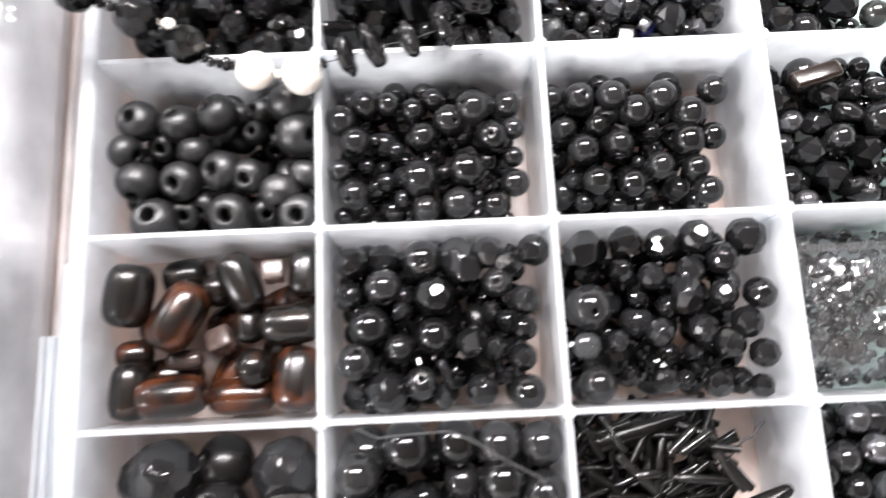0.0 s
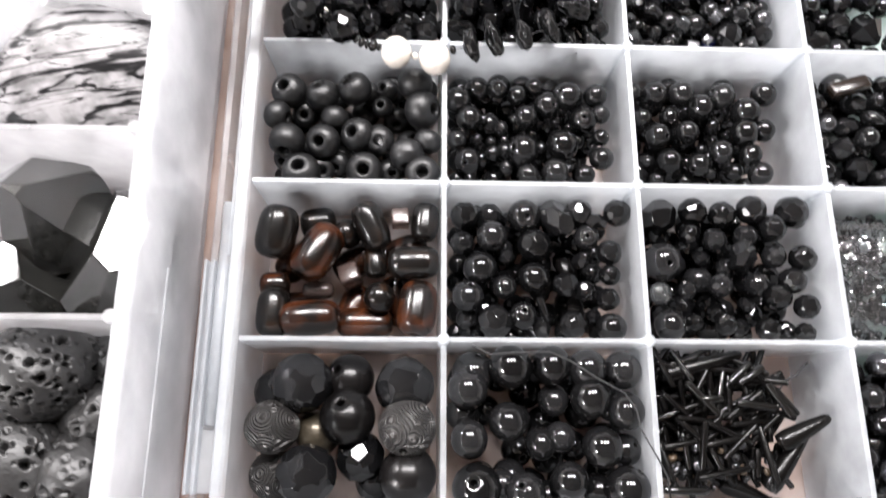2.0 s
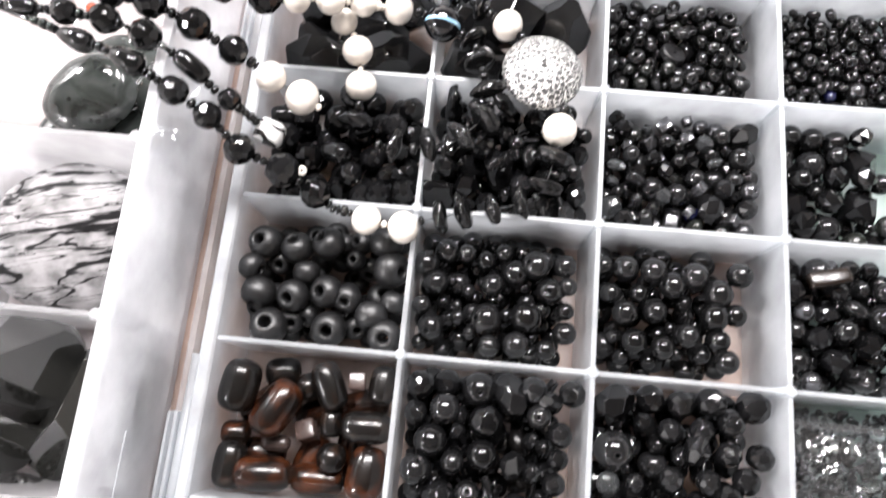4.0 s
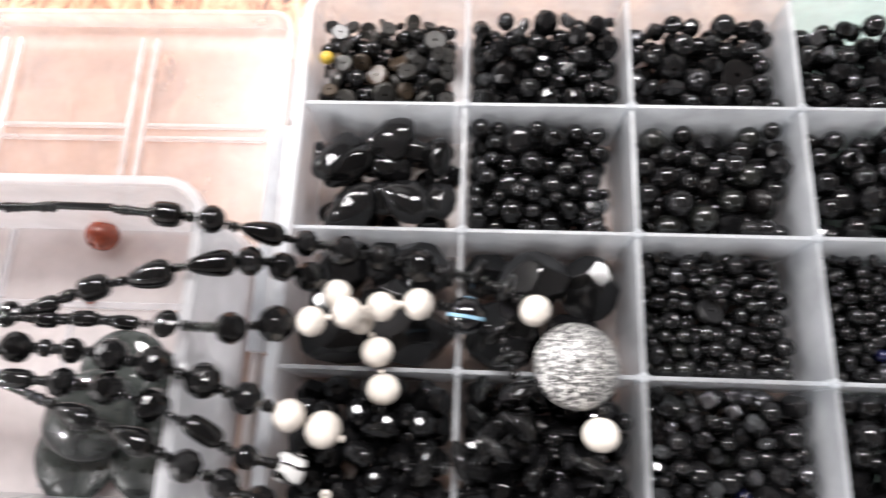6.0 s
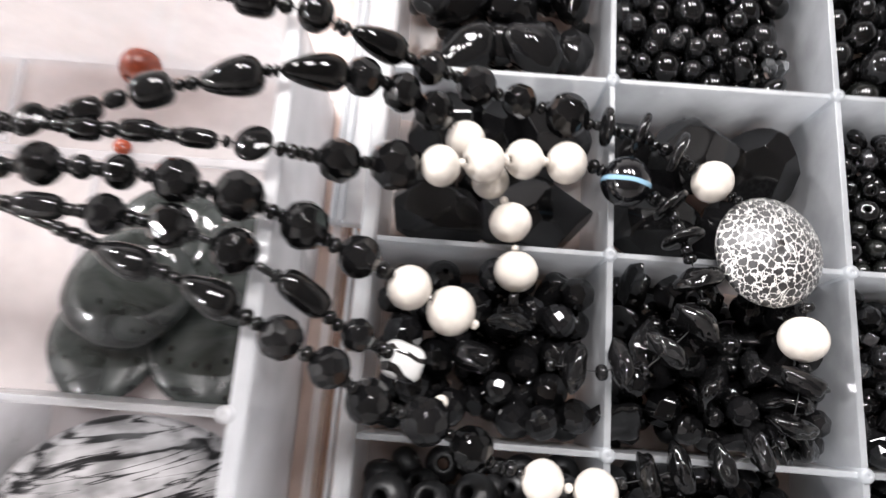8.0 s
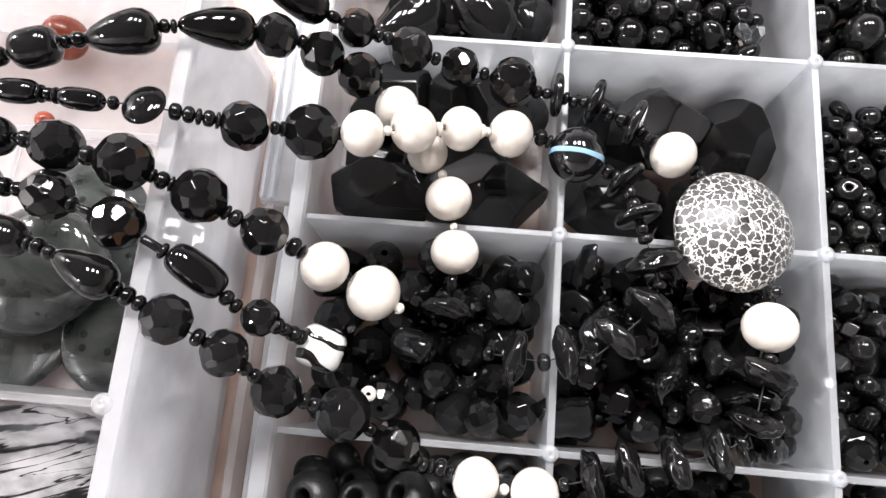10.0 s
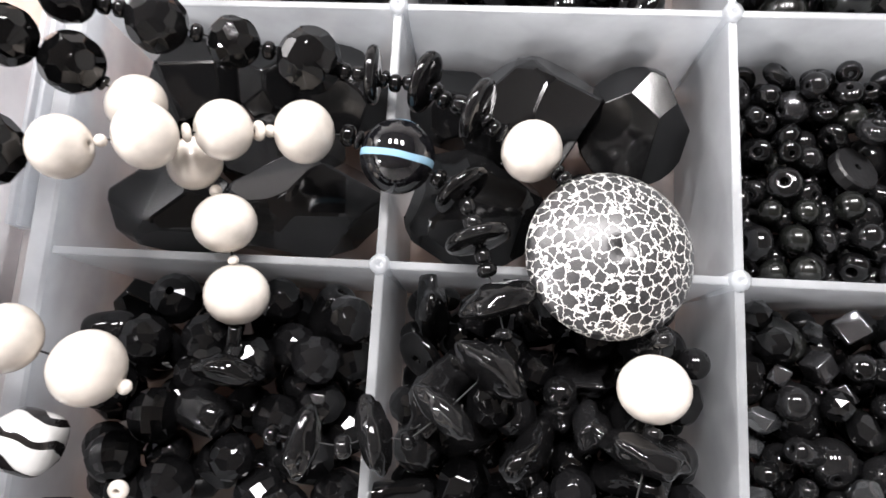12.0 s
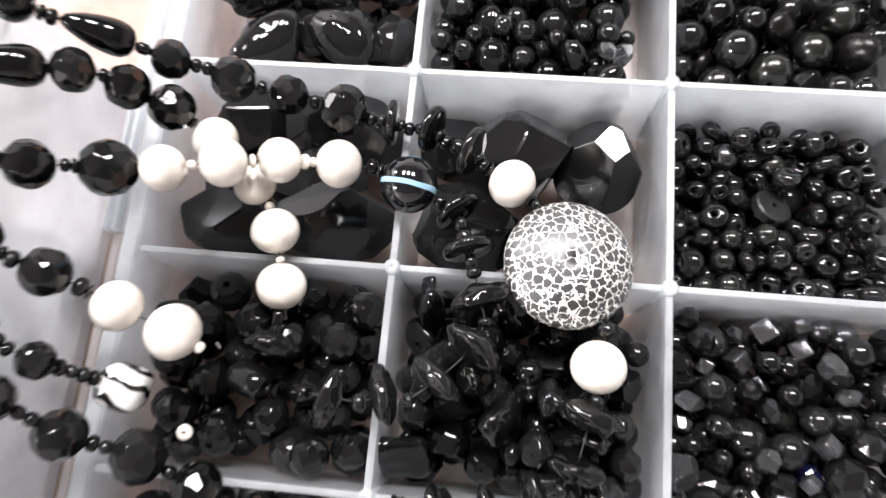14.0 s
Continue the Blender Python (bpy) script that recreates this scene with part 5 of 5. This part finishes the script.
SPIKE = lathe("horn_point", [(0.001, 1.0), (0.30, 0.97), (0.50, 0.85), (0.66, 0.5), (0.82, 0.1), (0.95, -0.4), (1.0, -0.75), (0.85, -0.95), (0.4, -1.0), (0.001, -1.0)], 14)
for xa, ya, xb, yb, z in ((70.0, -20.2, 81.0, -14.8, 19.0), (67.7, -29.5, 77.0, -18.0, 16.5), (59.0, -28.2, 69.5, -32.4, 14.0), (46.5, -6.5, 64.0, -1.8, 18.5), (57.0, -17.0, 61.0, -29.0, 15.5), (50.0, -14.0, 58.0, -22.0, 16.0)):
    tip, end = Vector((xb, yb, z + 1.0)) / 1000, Vector((xa, ya, z)) / 1000
    thing("horn_point", SPIKE, HORN, scaled((tip + end) / 2, along(tip - end), (0.0021, 0.0019, (tip - end).length / 2)), "pointed dark horn spike bead among tube beads", "bead", "horn points")
for xa, ya, xb, yb in ((50.6, -7.9, 56.7, -14.3), (59.5, -8.1, 64.3, -4.0), (61.5, -8.1, 67.1, -4.8), (69.1, -9.4, 73.2, -14.4), (67.6, -8.2, 72.0, -14.7), (53.3, -11.4, 57.8, -11.3), (44.0, -29.0, 52.5, -29.4), (60.6, -12.0, 68.9, -13.0)):
    one, two = Vector((xa, ya, 21.8)) / 1000, Vector((xb, yb, 21.4)) / 1000
    thing("tube_bead", SHAPE["tube"], TUBE, scaled((one + two) / 2, along(two - one), (0.0008, 0.0008, (two - one).length / 2)), "shiny black glass tube bead on a tangled heap", "bead", "tube beads")
cord("thread", [(cx + 0.024 + 0.0026 * k, cy + 0.0035 - 0.0016 * math.sin(k * 0.45), 0.0120 + 0.0016 * k) for k in range(9)], 0.00014, THREAD, None, "loose black thread trailing out of the tubes", "thread")
cord("thread", [(cx + 0.0275 + 0.0013 * k, cy + 0.0225 + 0.0011 * k + 0.0004 * math.sin(2.2 * k), 0.0165 + 0.0003 * k) for k in range(8)], 0.00022, THREAD, None, "frayed end of black thread sticking up", "thread")
cord("thread", [Vector(p) / 1000 for p in ((5.8, -1.1, 25.6), (9.4, -2.9, 25.6), (14.9, -2.5, 25.8), (21.5, -2.3, 25.6), (25.7, -4.1, 25.6), (30.8, -7.4, 25.6), (36.4, -10.4, 25.4), (38.6, -13.8, 25.2), (39.2, -17.5, 25.4), (41.7, -22.8, 26.6), (43.3, -26.0, 26.4), (44.9, -31.0, 23.0))], 0.00018, THREAD, None, "black beading thread lying over round beads", "thread")

# clear bag of seed beads
g = random.Random(9)
bx, by = X0 + 3 * PX, ROW_Y[2]
V, F = [], []
for n in range(900):
    r = g.uniform(0.0006, 0.0010)
    c = np.array((bx + g.uniform(0.003, 0.039), by + g.uniform(0.002, 0.031), 0))
    c[2] = FLOOR_Z + 0.002 + g.uniform(0.0, 1.0) ** 0.4 * (0.010 + 0.003 * noise.noise(Vector((c[0] * 90, c[1] * 90, 0))))
    F.append(LOW_F + len(V) * len(LOW_V))
    V.append(LOW_V * (r, r, r * 0.7) + c)
me = bpy.data.meshes.new("seed_beads")
me.from_pydata(np.vstack(V).tolist(), [], np.vstack(F).tolist())
me.polygons.foreach_set("use_smooth", [True] * len(me.polygons))
thing("seed_beads", me, BLACK, Matrix.Identity(4), "tiny dark seed beads inside a clear bag", "beads", kind="stuff")
bm = bmesh.new()
grid = [[bm.verts.new((bx + 0.0025 + 0.037 * a / 40, by + 0.0018 + 0.030 * b / 32, 0.0185 + 0.0035 * noise.noise(Vector((a * 0.16, b * 0.13, 4))) + 0.0016 * noise.noise(Vector((a * 0.4, b * 0.5, 9))) - 0.010 * max(abs(a / 20 - 1), abs(b / 16 - 1)) ** 6)) for b in range(33)] for a in range(41)]
for a in range(40):
    for b in range(32):
        bm.faces.new((grid[a][b], grid[a + 1][b], grid[a + 1][b + 1], grid[a][b + 1]))
bmesh.ops.solidify(bm, geom=bm.faces[:], thickness=0.00015)
bag = empty("plastic_bag", "crumpled clear plastic zip bag filled with tiny beads", "bag")
part("bag_film", finish(bm, "bag_film"), BAG, bag)
part("zip_strip", slab("zip_strip", bx + 0.004, bx + 0.038, by + 0.0268, by + 0.0284, 0.0172, 0.0180, 0.0003), BAG, bag, "ribbed zip strip of the bag")

thing("flat_bead", rounded_box("flat_bead", 0.0092, 0.0038, 0.0026, 0.0008), AMBER_DARK, scaled((bx + 0.0110, ROW_Y[3] + 0.0265, 0.0225), Euler((-0.2, -0.1, 0.25)).to_quaternion(), 1), "flat brown drilled bead resting on black beads", "bead")

thing("ring_bead", SHAPE["donut"], PEARL, scaled((-0.0277, 0.0740, 0.0270), along((0.1, -0.3, 1.0)), (0.0012, 0.0012, 0.0009)), "tiny pale ring bead lying on black beads", "bead")

# ---- the necklace ----
necklace = empty("bead_necklace", "many-stranded black bead necklace with cream pearls and a crackled disc", "necklace")
STRANDS = {}
STRANDS["outer_strand"] = ("s -162.6 124.3 54.3 0.85", "t -120.7 126.0 54.2 0.76 4.3", "t -98.1 128.8 54.1 0.76 5.2", "t -76.0 129.6 54.1 0.86 5.9", "b -58.9 128.3 54.0 2.65 3.1",
    "r -50.5 128.2 51.7 2.99", "s -46.4 127.4 49.3 1.08", "o -41.5 127.3 46.3 2.61 4.8", "f -33.6 126.7 40.7 2.72", "s -29.1 126.8 38.3 0.96",
    "f -25.7 126.3 36.4 3.25", "s -21.8 126.0 34.7 0.99", "f -18.0 125.8 33.0 2.88", "s -14.0 125.3 32.2 1.00", "f -9.3 124.6 31.3 3.69",
    "s -5.2 123.7 30.3 1.01", "n -1.9 123.8 29.6 3.61", "s 0.8 123.0 29.2 1.02", "n 4.4 123.3 29.1 3.84", "s 6.8 121.1 29.1 1.01",
    "n 10.9 119.9 29.0 4.04", "s 12.9 117.7 29.0 1.01", "p 17.5 115.6 27.6 3.82", "s 21.3 112.0 28.8 0.88", "k 26.7 103.3 29.3 9.74",
    "s 32.4 94.0 28.7 1.17", "p 31.5 88.6 28.7 4.01")
STRANDS["lower_strand"] = ("s 31.4 83.9 28.7 0.94", "c 30.7 81.4 28.7 4.37", "c 29.0 74.5 28.7 3.90", "s 26.9 71.6 28.8 0.92", "c 23.5 69.8 28.8 3.67",
    "c 17.4 67.6 28.9 3.45", "c 10.8 66.6 29.0 4.05", "c 5.7 64.7 29.1 3.63", "s 1.7 63.7 29.2 0.91", "p -2.3 62.0 28.3 3.75",
    "w -6.7 62.3 28.5 0.81", "p -10.8 63.0 28.7 3.54", "s -16.0 64.5 29.0 1.22", "s -18.5 64.7 29.5 0.91", "f -22.5 67.3 31.5 3.30",
    "f -29.8 70.9 35.0 3.53", "f -38.2 73.1 40.0 3.21", "f -43.2 77.1 47.4 2.77", "s -46.1 78.6 49.2 1.06", "f -49.4 80.3 51.1 2.87",
    "s -53.8 82.4 52.7 1.12", "o -58.8 84.8 54.0 2.57 4.1", "s -64.8 87.2 54.0 1.04", "o -70.5 88.7 54.0 2.43 4.2", "s -75.7 90.7 54.1 0.96",
    "t -85.1 93.8 54.1 0.79 4.8", "s -92.2 96.0 54.1 0.80", "s -100.9 98.5 54.2 0.80", "s -113.7 102.2 54.2 0.81", "s -154.1 113.8 54.3 0.85")
STRANDS["drop_strand"] = ("s -156.9 107.3 54.3 0.85", "s -114.9 106.9 54.2 0.73", "s -106.5 106.7 54.2 0.82", "s -100.0 106.6 54.1 0.82", "d -87.2 107.1 54.1 2.72",
    "b -79.7 109.1 54.1 1.82 2.3", "b -75.9 111.0 54.1 1.28 1.6", "b -71.1 112.8 54.0 2.57 3.0", "s -67.4 113.9 54.0 0.83", "o -60.4 115.5 54.0 2.94 4.6",
    "s -55.6 117.5 53.2 0.84", "o -49.6 118.9 51.3 2.84 4.9", "f -43.1 120.7 47.3 2.85", "s -40.0 121.2 45.3 0.90", "f -37.4 120.6 43.4 2.94",
    "f -32.3 119.4 40.0 3.12", "p -26.9 116.5 36.0 3.41", "p -22.0 111.7 30.5 3.30", "w -19.4 108.6 29.8 0.77", "p -18.1 104.9 29.2 3.73",
    "w -17.0 100.7 28.2 0.66", "p -16.5 96.8 27.2 3.84", "t -16.6 92.0 26.2 0.88 1.2", "c -17.0 87.9 26.0 3.70")
STRANDS["coin_strand"] = ("s -155.6 100.8 54.3 0.85", "s -113.8 102.9 54.2 0.72", "s -105.6 102.9 54.2 0.81", "r -101.0 104.2 54.2 1.81", "d -94.1 104.8 54.1 2.80",
    "s -89.7 105.9 54.1 0.81", "s -84.3 106.6 54.1 0.82", "b -79.2 106.3 54.1 1.72 2.4", "b -71.9 106.7 54.0 1.63 2.7", "s -67.9 106.5 54.0 0.81",
    "b -63.7 106.2 54.0 1.44 2.9", "s -59.6 106.0 54.0 0.81", "d -56.1 106.3 53.4 2.90", "s -51.0 106.1 51.8 1.01", "s -48.8 106.2 50.8 1.02",
    "f -45.0 106.5 48.5 3.02", "s -41.6 107.4 46.4 0.87", "f -37.5 108.4 43.5 3.66", "s -33.9 109.6 41.0 0.91", "p -30.5 109.3 42.2 3.30",
    "w -27.2 110.5 41.0 0.71", "p -23.7 111.9 39.0 3.60", "p -16.9 114.1 35.4 3.40", "w -12.9 115.4 32.0 0.77", "p -9.1 115.7 31.2 3.74",
    "s -4.2 115.9 30.1 1.22", "e 1.7 113.8 29.2 4.44", "s 6.7 111.3 29.1 1.10", "n 9.5 110.1 29.0 3.75", "n 11.6 104.3 29.0 3.92",
    "s 12.8 100.8 29.0 1.08", "c 14.1 97.5 29.0 4.09", "s 15.0 93.6 28.9 0.96", "c 13.8 89.8 29.0 4.45", "c 8.8 84.8 29.0 4.00", "s 5.0 81.6 29.1 0.95",
    "c 1.3 82.0 29.2 4.10", "s -2.0 80.6 29.5 1.25", "c -6.4 81.0 29.6 4.00", "s -10.2 81.3 28.6 1.10")
STRANDS["faceted_strand"] = ("s -154.9 99.1 54.3 0.85", "s -112.9 99.1 54.2 0.72", "s -104.6 98.7 54.2 0.80", "s -100.1 99.1 54.1 0.80", "r -96.2 99.6 54.1 1.52",
    "b -90.6 99.8 54.1 1.61 2.5", "f -84.2 100.8 54.1 2.86", "r -78.5 100.8 54.1 1.79", "r -73.1 100.5 54.1 2.50", "s -69.6 100.4 54.0 0.98",
    "f -65.4 99.9 54.0 3.02", "s -61.4 98.9 54.0 1.15", "f -56.9 98.5 53.7 3.28", "s -52.5 97.0 52.3 1.07", "f -48.3 95.9 50.5 3.26",
    "s -44.3 94.0 48.1 1.11", "f -41.0 93.1 46.0 3.00", "s -37.6 91.9 43.6 1.24", "p -33.7 90.1 40.9 3.50", "p -27.2 87.6 37.3 3.98",
    "w -23.5 85.9 36.5 0.80")
STRANDS["lozenge_strand"] = ("s -154.3 104.1 54.3 0.85", "s -113.1 100.1 54.2 0.72", "s -104.6 98.9 54.2 0.80", "s -98.8 97.3 54.1 0.80", "b -90.7 95.0 54.1 1.59 1.8",
    "b -83.0 94.9 54.1 1.94 3.4", "f -73.9 94.5 54.1 2.64", "f -65.1 93.6 54.0 2.89", "t -60.5 92.2 54.0 0.52 0.9", "f -56.3 90.9 53.5 3.06",
    "t -52.4 89.0 52.3 0.61 1.1", "b -47.3 86.5 49.9 2.23 4.0", "s -42.8 83.0 47.1 0.91", "f -40.1 82.0 45.3 2.30", "z -34.1 79.7 34.5 3.81")
FORM = {"r": ("round", BLACK, "bead"), "f": ("facet_fine", FACET, "faceted_bead"), "b": ("barrel", BLACK, "barrel_bead"), "d": ("coin", BLACK, "coin_bead"), "t": ("tube", BLACK, "tube_bead"), "s": ("rondelle", BLACK, "seed_bead"),
        "p": ("round", PEARL, "pearl"), "w": ("round", PEARL, "pearl_seed"), "o": ("drop", BLACK, "drop_bead"), "n": ("disc", BLACK, "disc_bead"), "e": ("ball_plain", EYE_BEAD, "striped_bead"), "z": ("pillow", ZEBRA_GLASS, "square_bead"), "c": ("chip", BLACK, "chip_bead")}
NOTE = {"p": "cream pearl bead", "w": "tiny white bead", "e": "black glass bead with a pale blue stripe", "z": "white glass bead with black stripes"}
FLAKES = [pebble("flake", 81 + k, 0.36, 4) for k in range(5)]
DOME = lathe("crackle_disc", [(0.001, 0.40), (0.2, 0.39), (0.4, 0.35), (0.6, 0.28), (0.8, 0.17), (0.94, 0.05), (1.0, -0.03), (0.98, -0.10), (0.8, -0.2), (0.5, -0.28), (0.001, -0.32)], 48)
g = random.Random(3)
for strand_name, rows in STRANDS.items():
    beads = []
    for row in rows:
        k, *v = row.split()
        v = [float(a) / 1000 for a in v]
        beads.append((k, Vector(v[:3]), v[3], v[4] if len(v) > 4 else v[3]))
    line = [b[1] for b in beads]
    for n, (k, p, r, h) in enumerate(beads):
        d = (line[min(n + 1, len(line) - 1)] - line[max(n - 1, 0)]).normalized()
        if k == "k":
            part("crackle_disc", DOME, CRACKLE, necklace, "domed black disc crackled with silver", scaled(p - Vector((0, 0, 0.0005)), Euler((0.02, 0.10, 0.4)).to_quaternion(), r))
            continue
        shape, mat, nm = FORM[k]
        turn = along(d, g.uniform(0, 6.28))
        size = (r, r, r * 0.97)
        if k == "f":
            size = (r * 1.10, r * 1.10, r * 1.08)
        elif k in "btm":
            size = (r, r, h)
        elif k == "o":
            size = (r, r, h)
            turn = along(d if strand_name == "lower_strand" else -d, 0.0)
        elif k == "d":
            turn = Euler((g.uniform(-0.2, 0.2), g.uniform(-0.2, 0.2), 0)).to_quaternion()
            size = (r, r, r * 0.95)
        elif k == "n":
            turn = along(d + Vector((0.25 * g.uniform(-1, 1), 0.25 * g.uniform(-1, 1), 0.15)))
            size = (r, r, r * 0.9)
        elif k == "s":
            size = (r * 1.1, r * 1.1, r * 1.25)
        elif k == "c":
            side = d.cross(Vector((0.15 * g.uniform(-1, 1), 0.15 * g.uniform(-1, 1), 1))).normalized()
            lean = (d + Vector((0, 0, 0.35 * g.uniform(-1, 1)))).normalized()
            side = (side - side.dot(lean) * lean).normalized()
            turn = Matrix((side, lean.cross(side), lean)).transposed().to_quaternion()
            size = (r * 1.02, r * 0.74, r * 0.46)
        elif k == "e":
            turn = Euler((0.1, 0.0, 0.0)).to_quaternion()
        elif k == "z":
            turn = Euler((0.25, 0.2, -0.25)).to_quaternion()
            size = (r * 0.95, r * 0.85, r * 0.9)
        part(nm, g.choice(FLAKES) if k == "c" else g.choice(BALLS) if k == "f" else SHAPE[shape], mat, necklace, NOTE.get(k, ""), scaled(p, turn, size))
    # small beads close the gaps between the large ones
    for (ka, pa, ra, ha), (kb, pb, rb, hb) in zip(beads, beads[1:]):
        ea, eb = (ha if ka in "bto" else 0.25 * ra if ka == "n" else 0.76 * ra if ka == "s" else ra), (hb if kb in "bto" else 0.25 * rb if kb == "n" else 0.76 * rb if kb == "s" else rb)
        gap = (pb - pa).length - ea - eb
        if gap < 0.0006 or "k" in (ka, kb):
            continue
        many = max(1, round(gap / 0.0018))
        d = (pb - pa).normalized()
        for q in range(many):
            at = pa + d * (ea + gap * (q + 0.5) / many)
            part("seed_bead", SHAPE["rondelle"], PEARL if (ka in "pw" and kb in "pw") else BLACK, necklace, "", scaled(at, along(d), (0.00105 * g.uniform(0.85, 1.15),) * 2 + (min(gap / many, 0.0024) * 0.8,)))
    cord("thread", line, 0.00011, THREAD, necklace, "black beading thread")
